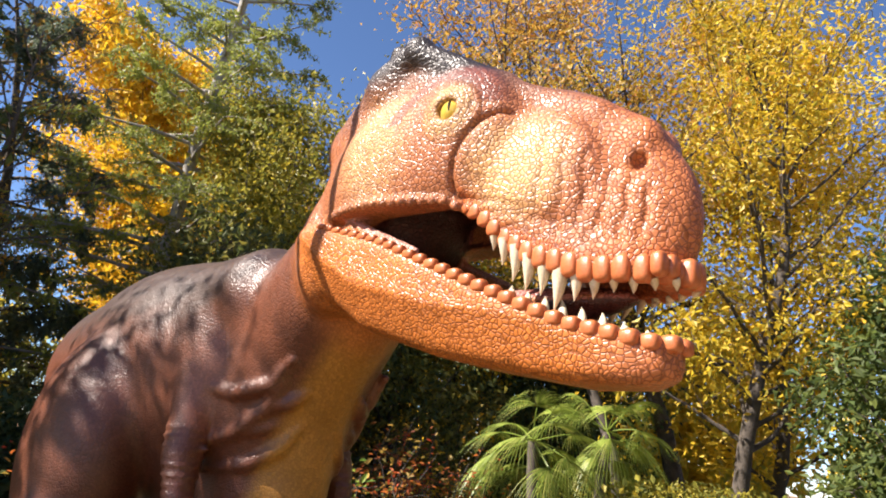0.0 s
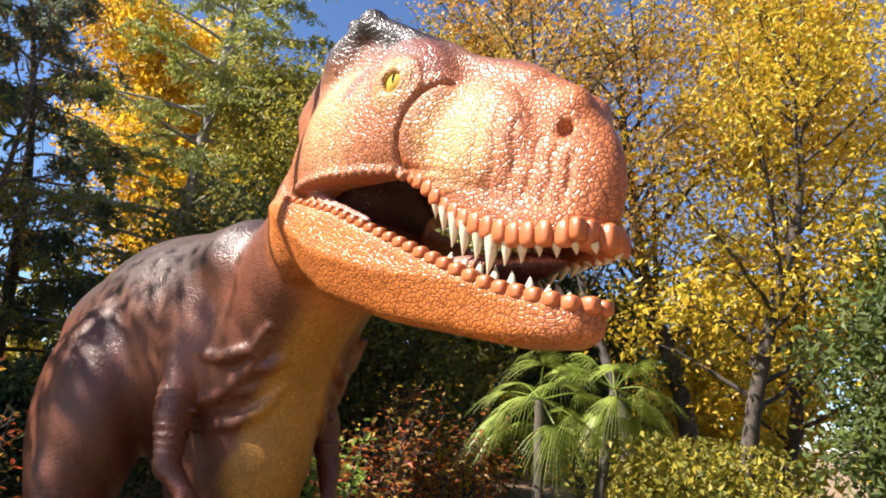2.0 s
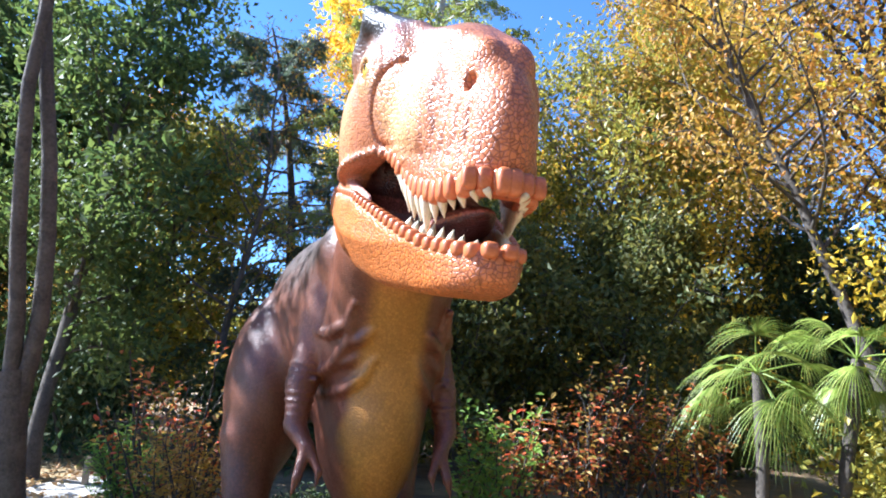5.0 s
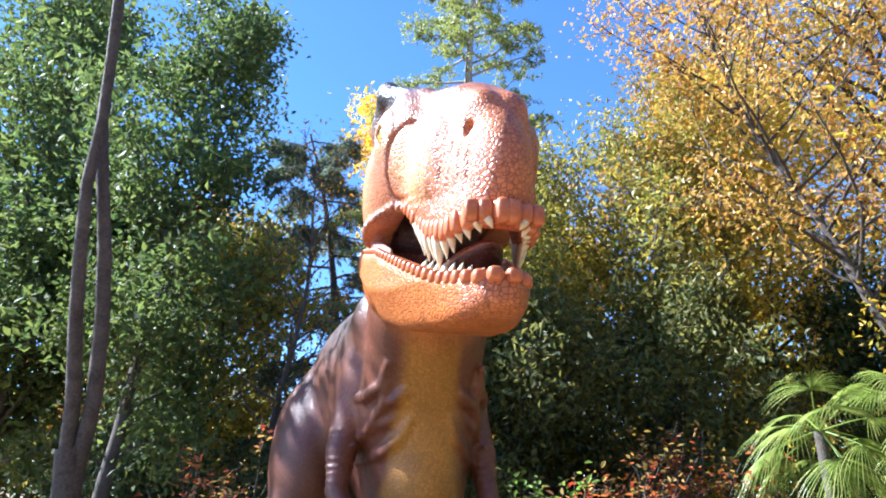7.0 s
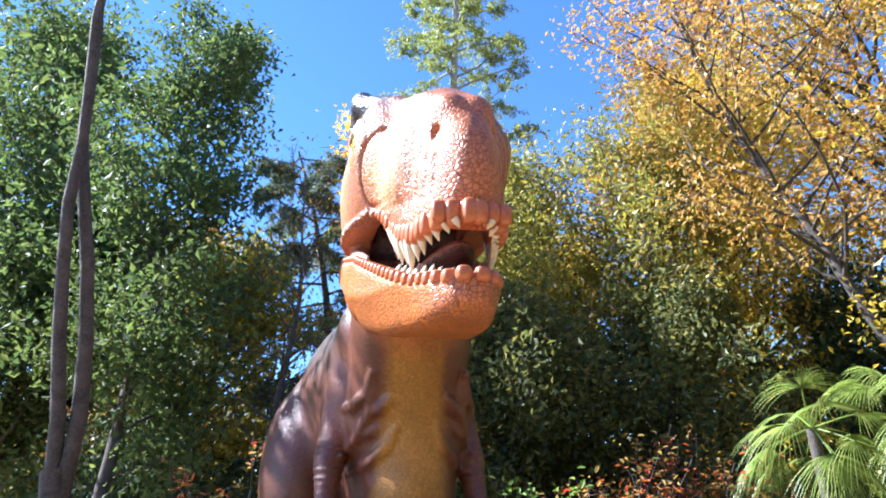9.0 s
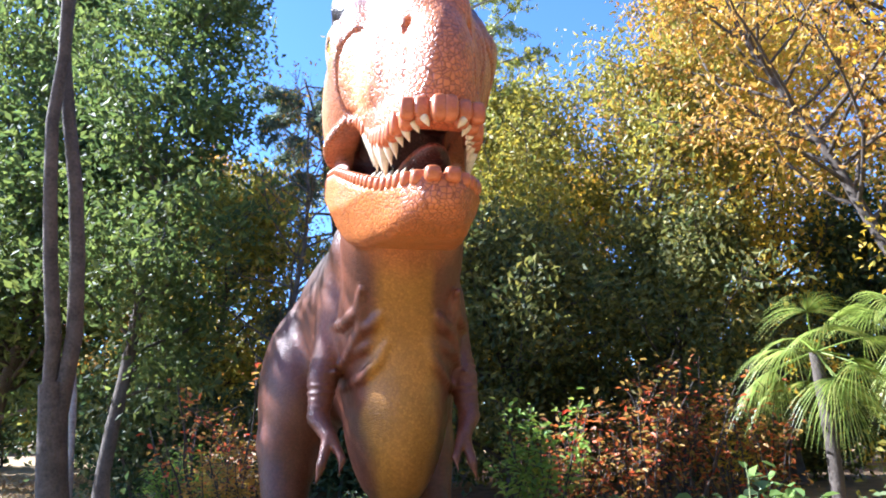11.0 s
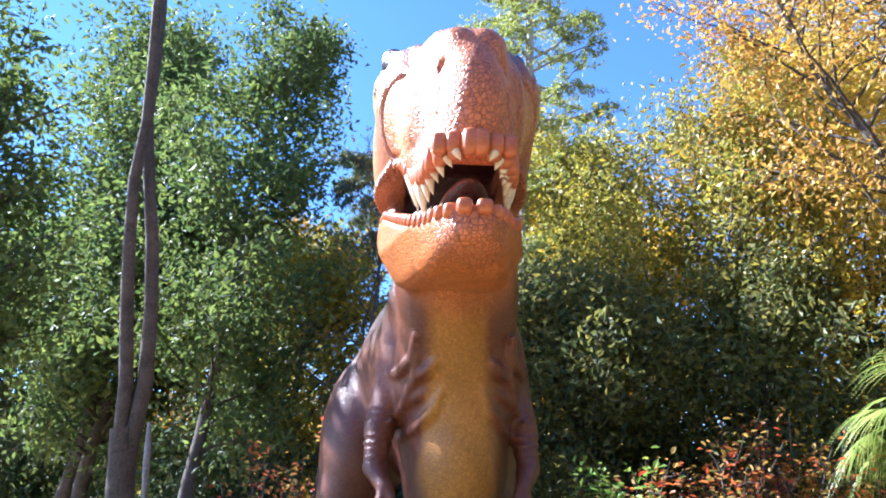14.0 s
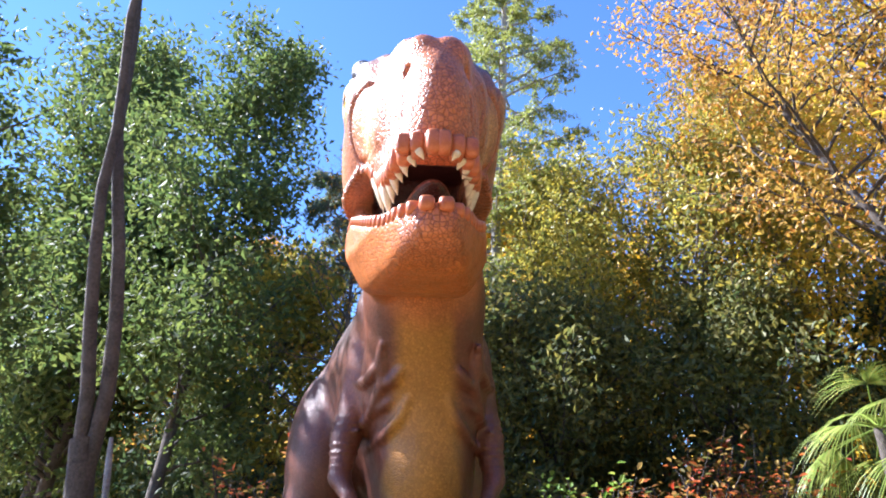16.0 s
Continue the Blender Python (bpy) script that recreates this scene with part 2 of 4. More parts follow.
def head_field(P):
    Q = P.copy()
    Q[..., 0] = np.abs(P[..., 0] - HEAD_X) / HEAD_W
    X, y, z = Q[..., 0], P[..., 1], P[..., 2]
    d = blob(Q, (0, 3.86, 3.42), (0.50, 0.72, 0.55))
    d = join(d, blob(Q, (0, 3.2, 3.16), (0.36, 0.74, 0.56)), 0.10)
    d = join(d, blob(Q, (0, 2.74, 2.93), (0.25, 0.50, 0.47)), 0.12)
    d = join(d, blob(Q, (0.30, 3.82, 3.26), (0.24, 0.50, 0.40)), 0.10)
    d = join(d, blob(Q, (0.32, 3.32, 3.44), (0.20, 0.36, 0.36)), 0.14)
    d = join(d, blob(Q, (0.35, 3.72, 3.45), (0.19, 0.40, 0.30)), 0.10)
    d = join(d, capsule(Q, (0, 3.3, 2.78), (0, 2.55, 2.72), 0.35, 0.22), 0.08)
    d = join(d, blob(Q, (0.27, 3.60, 3.78), (0.19, 0.32, 0.20)), 0.06)
    # sunken frame round the cheek, then its swelling
    d = carve(d, np.abs(blob(Q, (0.38, 2.90, 3.17), (0.20, 0.33, 0.28))) - 0.002, 0.035)
    d = join(d, blob(Q, (0.235, 2.90, 3.17), (0.108, 0.32, 0.27)), 0.07)
    # brow ridges and the hollow between them
    d = join(d, capsule(Q, (0.38, 3.84, 3.88), (0.44, 3.58, 3.98), 0.13, 0.085), 0.06)
    d = join(d, capsule(Q, (0.36, 3.84, 3.84), (0.24, 4.30, 3.66), 0.15, 0.18), 0.10)
    d = join(d, capsule(Q, (0.43, 3.55, 3.95), (0.25, 3.08, 3.68), 0.075, 0.05), 0.05)
    d = join(d, capsule(Q, (0.25, 3.1, 3.66), (0.16, 2.62, 3.42), 0.05, 0.03), 0.08)
    d = join(d, capsule(Q, (0.10, 3.2, 3.66), (0.08, 2.45, 3.27), 0.08, 0.07), 0.12)
    # cut away the mouth from below, leave a lip with thickness
    zu = np.interp(y, UP_Y, UP_Z)
    d = meet(d, zu - z, 0.035)
    d = np.maximum(d, y - 4.75)
    palate = np.maximum(np.maximum(X - np.interp(y, UW_Y, UW) + 0.11, z - zu - 0.14), np.maximum(y - 4.1, 2.44 - y))
    d = carve(d, palate, 0.03)
    # lower jaw
    zl, zb, w = np.interp(y, LO_Y, LO_Z), np.interp(y, BO_Y, BO_Z), np.interp(y, JW_Y, JW)
    wz = w * (0.72 + 0.28 * np.clip((z - zb) / 0.22, 0, 1))
    j = meet(X - wz, meet(z - zl, zb - z, 0.06), 0.07) * 0.9
    j = meet(np.maximum(j, y - 4.55), 2.325 + 1.2 * X * X - y, 0.04)
    trough = np.maximum(np.maximum(X - w + 0.11, zl - 0.10 - z), np.maximum(y - 4.2, 2.44 - y))
    j = carve(j, trough, 0.03)
    tongue = blob(Q, (0, 3.25, 2.62), (0.17, 0.75, 0.09))
    j = join(j, tongue, 0.03)
    j = join(j, capsule(Q, (0.42, 3.98, 3.07), (0.38, 3.46, 2.87), 0.045, 0.012), 0.03)
    # hinge of the jaws and the fleshy mouth corner
    d = np.minimum(d, j)
    d = join(d, blob(Q, (0.24, 4.34, 3.02), (0.25, 0.24, 0.36)), 0.05)
    d = join(d, blob(Q, (0, 4.15, 2.95), (0.36, 0.25, 0.30)), 0.04)
    return d


def neck_field(P):
    d = capsule(P, (0.25, 4.15, 3.28), (0.33, 4.82, 2.80), 0.46, 0.44)
    return join(d, capsule(P, (0.33, 4.82, 2.80), (BODY_X, 5.30, 2.2), 0.44, 0.50), 0.15)


def trunk_field(P):
    d = neck_field(P)
    d = join(d, blob(P, (BODY_X, 5.75, 1.76), (0.46, 0.88, 1.02)), 0.16)
    d = join(d, blob(P, (0.30, 6.9, 2.36), (0.86, 1.75, 1.0)), 0.22)
    d = join(d, capsule(P, (0.2, 5.4, 2.85), (0.2, 6.3, 2.75), 0.42, 0.5), 0.12)
    d = join(d, capsule(P, (0.25, 8.1, 2.35), (0.75, 10.6, 2.0), 0.74, 0.40), 0.3)
    return join(d, capsule(P, (0.75, 10.6, 2.0), (1.7, 13.0, 1.5), 0.40, 0.08), 0.2)


def leg(s, fx):
    """Strokes of one leg with its toes, claws and ankle rings: (kind, a, b, radii, softness)."""
    out = [("blob", (fx + 0.10 * -s, 6.65, 1.72), (0.40, 0.66, 0.86), 0, 0.14),
           ("cap", (fx, 6.42, 1.25), (fx + 0.02, 6.22, 0.55), (0.27, 0.17), 0.12),
           ("cap", (fx + 0.02, 6.22, 0.55), (fx + 0.03, 5.98, 0.14), (0.17, 0.18), 0.08)]
    for dx, dy in ((-0.20, -0.34), (0.08, -0.52), (0.38, -0.36)):
        out.append(("cap", (fx + 0.05, 5.92, 0.12), (fx + dx, 5.92 + dy, 0.085), (0.13, 0.085), 0.05))
        out.append(("cap", (fx + dx, 5.92 + dy, 0.085), (fx + dx * 1.25, 5.92 + dy * 1.28, 0.03), (0.05, 0.012), 0.02))
    for q in range(7):
        out.append(("cap", (fx - 0.05, 5.86 - 0.045 * q, 0.38 - 0.045 * q), (fx + 0.12, 5.83 - 0.045 * q, 0.38 - 0.045 * q), (0.040, 0.040), 0.012))
    return out


def arm(s):
    """A small arm with wrinkled elbow and two claws, held in front of the chest."""
    m = lambda x, yy, zz: (BODY_X + s * x * (1.0 if s < 0 else 0.86), yy, zz)
    out = [("blob", m(0.50, 5.68, 2.35), (0.19, 0.36, 0.50), 0, 0.10),
           ("cap", m(0.52, 5.55, 2.25), m(0.62, 5.38, 1.80), (0.17, 0.115), 0.06),
           ("cap", m(0.62, 5.38, 1.80), m(0.645, 5.26, 1.50), (0.115, 0.075), 0.04),
           ("cap", m(0.645, 5.26, 1.50), m(0.56, 5.12, 1.36), (0.085, 0.06), 0.03),
           ("cap", m(0.56, 5.12, 1.36), m(0.61, 5.02, 1.16), (0.05, 0.035), 0.02),
           ("cap", m(0.61, 5.02, 1.16), m(0.645, 4.99, 1.02), (0.034, 0.008), 0.02),
           ("cap", m(0.54, 5.10, 1.36), m(0.46, 5.02, 1.20), (0.045, 0.03), 0.02),
           ("cap", m(0.46, 5.02, 1.20), m(0.48, 4.98, 1.08), (0.03, 0.008), 0.02)]
    lv = [1.36, 1.5, 1.8, 2.25]
    for q in range(10):
        zz = 1.96 - q * 0.055
        rr = np.interp(zz, lv, [0.06, 0.075, 0.115, 0.18])
        out.append(("blob", m(np.interp(zz, lv, [0.56, 0.645, 0.62, 0.52]), np.interp(zz, lv, [5.12, 5.26, 5.38, 5.55]), zz), (rr + 0.018, rr + 0.018, 0.026), 0, 0.010))
    return out


def front_y(x, z, other):
    """The front of the chest at x and z, or the other y where the chest does not reach."""
    ys = np.linspace(4.2, 6.2, 201)
    inside = trunk_field(np.stack([np.full(201, x), ys, np.full(201, z)], -1)) < 0
    y = ys[np.argmax(inside)] if inside.any() else 99
    return y if abs(y - other) < 0.35 else other


def side_x(y, z):
    """Half-width of the head at y and z."""
    xs = np.linspace(0, 0.7, 281)
    inside = head_field(np.stack([HEAD_X - xs, np.full(281, y), np.full(281, z)], -1)) < 0
    return xs[len(xs) - 1 - np.argmax(inside[::-1])] if inside.any() else 0.0


def folds(s):
    """Skin folds between arm, chest and neck, and creases of the shoulder plate."""
    m = lambda x, yy, zz: (BODY_X + s * (BODY_X - x), yy, zz)
    out = []
    for line, r in ((((-0.09, 5.32, 1.72), (0.06, 5.06, 1.79), (0.17, 4.92, 1.91), (0.24, 4.76, 2.06)), 0.030),
                    (((-0.15, 5.24, 1.85), (-0.04, 5.07, 1.97), (0.03, 4.99, 2.13), (0.04, 4.98, 2.34)), 0.042),
                    (((0.03, 4.97, 2.14), (0.11, 4.86, 2.17), (0.17, 4.75, 2.24)), 0.034),
                    (((-0.22, 5.48, 2.26), (-0.10, 5.26, 2.20), (0.0, 5.12, 2.27), (0.03, 5.02, 2.46)), 0.038),
                    (((0.0, 5.05, 1.97), (0.10, 4.92, 2.04)), 0.022)):
        fine_f = np.linspace(0, len(line) - 1, 4 * len(line) - 3)
        pts = [np.array([np.interp(f, range(len(line)), [c[i] for c in line]) for i in range(3)]) for f in fine_f]
        pts = [np.array([p[0], front_y(p[0], p[2], p[1]), p[2]]) for p in pts]
        taper = [0.008 + 0.85 * r * math.sin(math.pi * (i + 0.5) / len(pts)) for i in range(len(pts))]
        for p, q, ra, rb in zip(pts, pts[1:], taper, taper[1:]):
            out.append(("cap", m(*p), m(*q), (ra, rb), 0.034))
    return out


body_strokes = leg(-1, -0.55) + leg(1, 0.76) + arm(-1) + arm(1) + folds(-1) + folds(1)
neck_strokes = folds(-1) + folds(1)


def statue_field(P):
    return join(head_field(P), neck_field(P), 0.07)


def nets(field, lo, hi, step, local=(), strokes=()):
    """Surface nets over a box: vertices and quads of the zero surface."""
    n = np.ceil((np.array(hi) - np.array(lo)) / step).astype(int) + 1
    ax = [lo[i] + step * np.arange(n[i]) for i in range(3)]
    F = np.empty(n, dtype=np.float32)
    for i0 in range(0, n[1], 24):
        G = np.stack(np.meshgrid(ax[0], ax[1][i0:i0 + 24], ax[2], indexing="ij"), -1)
        F[:, i0:i0 + 24] = field(G)
    for kind, pa, pb, rad, k in strokes:
        ra = np.array(pb) if kind == "blob" else np.full(3, max(rad))
        lo_p = np.array(pa) - ra if kind == "blob" else np.minimum(pa, pb) - ra
        hi_p = np.array(pa) + ra if kind == "blob" else np.maximum(pa, pb) + ra
        a = np.clip(((lo_p - 0.03 - k - np.array(lo)) / step).astype(int), 0, n)
        b = np.clip(((hi_p + 0.03 + k - np.array(lo)) / step).astype(int) + 2, 0, n)
        if (b <= a).any():
            continue
        G = np.stack(np.meshgrid(*[ax[i][a[i]:b[i]] for i in range(3)], indexing="ij"), -1)
        sl = tuple(slice(a[i], b[i]) for i in range(3))
        F[sl] = join(F[sl], blob(G, pa, pb) if kind == "blob" else capsule(G, pa, pb, *rad), k)
    for how, c, r, k in local:
        a = [max(0, int((c[i] - r[i] - 0.08 - lo[i]) / step)) for i in range(3)]
        b = [min(n[i], int((c[i] + r[i] + 0.08 - lo[i]) / step) + 2) for i in range(3)]
        if any(b[i] <= a[i] for i in range(3)):
            continue
        G = np.stack(np.meshgrid(*[ax[i][a[i]:b[i]] for i in range(3)], indexing="ij"), -1)
        sl = tuple(slice(a[i], b[i]) for i in range(3))
        F[sl] = join(F[sl], blob(G, c, r), k) if how > 0 else carve(F[sl], blob(G, c, r), k)
    S = F < 0
    c = [S[i:n[0] - 1 + i, j:n[1] - 1 + j, k:n[2] - 1 + k] for i in (0, 1) for j in (0, 1) for k in (0, 1)]
    tot = sum(x.astype(np.int8) for x in c)
    act = (tot > 0) & (tot < 8)
    cell = np.argwhere(act)
    idx = -np.ones(act.shape, dtype=np.int64)
    idx[act] = np.arange(len(cell))
    acc, cnt = np.zeros((len(cell), 3)), np.zeros(len(cell))
    corners = [(i, j, k) for i in (0, 1) for j in (0, 1) for k in (0, 1)]
    for p in corners:
        for ax_i in range(3):
            if p[ax_i]:
                continue
            q = list(p)
            q[ax_i] = 1
            f0, f1 = F[tuple((cell + p).T)], F[tuple((cell + q).T)]
            hit = (f0 < 0) != (f1 < 0)
            t = np.where(hit, f0 / np.where(hit, f0 - f1, 1), 0)
            pt = np.array(p, float)[None] + 0
            pos = np.repeat(pt, len(cell), 0)
            pos[:, ax_i] += t
            acc[hit] += pos[hit]
            cnt[hit] += 1
    verts = (cell + acc / np.maximum(cnt, 1)[:, None]) * step + np.array(lo)
    faces = []
    for ax_i in range(3):
        u, v = (ax_i + 1) % 3, (ax_i + 2) % 3
        s0 = [slice(0, n[i]) for i in range(3)]
        s1 = list(s0)
        s0[ax_i], s1[ax_i] = slice(0, n[ax_i] - 1), slice(1, n[ax_i])
        A, B = S[tuple(s0)], S[tuple(s1)]
        e = np.argwhere(A != B)
        ok = (e[:, u] > 0) & (e[:, v] > 0) & (e[:, u] < n[u] - 1) & (e[:, v] < n[v] - 1)
        e = e[ok]
        flip = A[tuple(e.T)]
        q = []
        for du, dv in ((0, 0), (-1, 0), (-1, -1), (0, -1)):
            w = e.copy()
            w[:, u] += du
            w[:, v] += dv
            q.append(idx[tuple(w.T)])
        q = np.stack(q, 1)
        q = np.where(flip[:, None], q, q[:, ::-1])
        faces.append(q)
    return verts, np.concatenate(faces)


def along_lip(ys, zs, wy, w, y0, y1, gap):
    """Places a fixed distance apart along a lip of the right half, from the front back."""
    ys_f = np.linspace(y0, y1, 400)
    pts = np.stack([np.interp(ys_f, wy, w), ys_f, np.interp(ys_f, ys, zs)], 1)
    s = np.r_[0, np.cumsum(np.linalg.norm(np.diff(pts, axis=0), axis=1))]
    at = np.arange(0.02, s[-1], gap)
    return np.stack([np.interp(at, s, pts[:, i]) for i in range(3)], 1)


bumps = []
lip_up = along_lip(UP_Y, UP_Z, [2.2, 2.3, 2.45, 2.7, 3.0, 3.3], [0.0, 0.145, 0.21, 0.275, 0.345, 0.41], 2.27, 3.16, 0.072)
lip_lo = along_lip(LO_Y, LO_Z, JW_Y, [0.0, 0.12, 0.185, 0.25, 0.33, 0.44, 0.52, 0.47], 2.33, 4.2, 0.075)
lip_back = along_lip(UP_Y, UP_Z, [3.1, 3.5, 4.2], [0.40, 0.47, 0.50], 3.16, 4.2, 0.06)
for s in (-1, 1):
    for x, yy, zz in lip_back:
        bumps.append((1, (HEAD_X + s * (side_x(yy, zz + 0.04) - 0.008), yy, zz + 0.02), (0.026, 0.028, 0.028), 0.010))
    # eye socket, lids and nostril
    ex = side_x(EYE_Y, EYE_Z)
    bumps.append((-1, (HEAD_X + s * (ex + 0.02), EYE_Y, EYE_Z), (0.075, 0.075, 0.062), 0.02))
    for a in np.linspace(0, 2 * np.pi, 26, endpoint=False):
        for rad, w in ((0.078, 0.022), (0.112, 0.018), (0.148, 0.015)):
            bumps.append((1, (HEAD_X + s * (side_x(EYE_Y + rad * math.cos(a), EYE_Z + rad * 0.9 * math.sin(a)) + 0.002 + 0.010 * math.sin(a)), EYE_Y + rad * math.cos(a), EYE_Z + rad * 0.9 * math.sin(a)), (w, w, w), 0.015))
    bumps.append((-1, (HEAD_X + s * side_x(2.42, 3.13), 2.42, 3.13), (0.05, 0.030, 0.040), 0.02))
    # bosses on the brow
    for i in range(9):
        f = i / 8
        bumps.append((1, (HEAD_X + s * HEAD_W * (0.46 - 0.17 * f), 3.72 - 0.56 * f, 4.02 - 0.28 * f), (0.045, 0.05, 0.04), 0.015))
    # wrinkles down the muzzle and along the lip
    for ya, za, yb, zb, wav in ((2.50, 3.10, 2.56, 2.84, 0.01), (2.58, 3.18, 2.64, 2.84, 0.012), (2.43, 3.05, 2.47, 2.82, 0.008), (2.66, 3.25, 2.72, 2.86, 0.01),
                                (2.37, 3.0, 2.39, 2.82, 0.006), (2.72, 2.90, 3.08, 3.0, 0.01), (2.80, 2.96, 3.2, 3.08, 0.01), (2.76, 3.30, 2.80, 2.95, 0.01)):
        for f in np.linspace(0, 1, 26):
            yy, zz = ya + (yb - ya) * f + wav * math.sin(9 * f), za + (zb - za) * f
            bumps.append((-1, (HEAD_X + s * (side_x(yy, zz) + 0.004), yy, zz), (0.012, 0.008, 0.012), 0.013))
    for k in range(12):
        yy = 2.40 + 0.065 * k
        for f in np.linspace(0, 1, 7):
            zz = np.interp(yy, UP_Y, UP_Z) + 0.14 + 0.09 * f
            bumps.append((-1, (HEAD_X + s * (side_x(yy + 0.02 * f, zz) + 0.004), yy + 0.02 * f, zz), (0.010, 0.007, 0.012), 0.012))

hv, hf = nets(statue_field, (-0.40, 2.15, 2.16), (0.90, 4.72, 4.20), 0.0138, bumps, neck_strokes)
bv, bf = nets(trunk_field, (-1.0, 4.55, -0.06), (1.75, 8.4, 3.60), 0.0205, (), body_strokes)
cv, cf = nets(trunk_field, (-1.0, 8.2, 0.9), (2.2, 13.4, 3.40), 0.05)
bf = bf[bv[bf].mean(1)[:, 1] > 4.66]
cf = cf[cv[cf].mean(1)[:, 1] > 8.32]


def teeth():
    """Curved cones with their own roots under the lips; faces are quads."""
    rng = np.random.default_rng(4)
    soup = Soup()
    sizes_up = [0.03, 0.035, 0.045, 0.05, 0.07, 0.10, 0.15, 0.125, 0.115, 0.12, 0.085, 0.07, 0.05]
    sizes_lo = [0.035, 0.045, 0.06, 0.075, 0.07, 0.06, 0.06, 0.05]
    up = along_lip(UP_Y, UP_Z, UW_Y, np.array(UW) - 0.065, 2.29, 3.08, 0.076)
    lo = along_lip(LO_Y, LO_Z, JW_Y, np.array(JW) - 0.075, 2.40, 3.05, 0.085)
    for s in (-1, 1):
        for at, sizes, sign in ((up, sizes_up, -1), (lo, sizes_lo, 1)):
            for i, (x, yy, zz) in enumerate(at[:len(sizes)]):
                L = sizes[i] * rng.uniform(0.88, 1.1)
                r = 0.013 + 0.125 * L
                f = np.linspace(-0.25, 1, 8)
                c = np.stack([HEAD_X + s * (x * HEAD_W - 0.02 * f), yy + 0.22 * L * f * f, zz + sign * L * f], 1)
                soup.add(*tube(c, r * np.clip(1 - np.clip(f, 0, 1) ** 1.6, 0.04, 1), 10))
    return np.concatenate(soup.v), np.concatenate(soup.f)


def ball(c, r, n=20, squash=(1, 1, 1)):
    a, b = np.linspace(0, np.pi, n), np.linspace(0, 2 * np.pi, n * 2, endpoint=False)
    v = np.stack([np.outer(np.sin(a), np.cos(b)), np.outer(np.sin(a), np.sin(b)), np.outer(np.cos(a), np.ones_like(b))], -1).reshape(-1, 3)
    m = len(b)
    k = np.arange(m)
    f = np.concatenate([np.stack([i * m + k, (i + 1) * m + k, (i + 1) * m + (k + 1) % m, i * m + (k + 1) % m], 1) for i in range(n - 1)])
    return v * r * np.array(squash) + np.array(c), f


def plate(c, r):
    """A rounded, slightly boxy lip plate."""
    v, f = ball((0, 0, 0), 1.0, 9)
    v = np.sign(v) * np.abs(v) ** 0.62
    return v * np.array(r) + np.array(c), f


EYE_X = side_x(EYE_Y, EYE_Z)
tv, tf = teeth()
pieces, slots = [(hv, hf), (bv, bf), (cv, cf), (tv, tf)], [0, 0, 0, 1]
plates = [plate((HEAD_X + x, 2.306 + 1.2 * x * x, 2.695), (0.033, 0.028, 0.048)) for x in np.linspace(-0.145, 0.145, 6)]
for s in (-1, 1):
    for x, yy, zz in lip_up:
        g = float(np.interp(yy, [2.3, 2.8, 3.16], [1.0, 0.92, 0.6]))
        plates.append(plate((HEAD_X + s * (side_x(yy, zz + 0.06) - 0.022), yy, zz + 0.040 * g), (0.034 * g, 0.0385, 0.056 * g)))
    for x, yy, zz in lip_lo:
        g = float(np.interp(yy, [2.4, 3.0, 3.6, 4.2], [1.0, 0.9, 0.7, 0.45]))
        plates.append(plate((HEAD_X + s * (side_x(yy, zz - 0.05) - 0.022), yy, zz - 0.016 * g), (0.034 * g, 0.0395, 0.033 * g)))
pieces += plates
slots += [4] * len(plates)
for s in (-1, 1):
    pieces.append(ball((HEAD_X + s * (EYE_X - 0.045), EYE_Y, EYE_Z), 0.068)), slots.append(2)
    pieces.append(ball((HEAD_X + s * (EYE_X + 0.008), EYE_Y - 0.022, EYE_Z + 0.008), 0.022, 12, (0.75, 0.34, 1.35))), slots.append(3)
V, Fc, MI, off = [], [], [], 0
for (v, f), sl in zip(pieces, slots):
    V.append(v), Fc.append(f + off), MI.append(np.full(len(f), sl))
    off += len(v)
V, Fc, MI = np.concatenate(V), np.concatenate(Fc), np.concatenate(MI)


def step_(a, b, x):
    t = np.clip((x - a) / (b - a), 0, 1)
    return t * t * (3 - 2 * t)


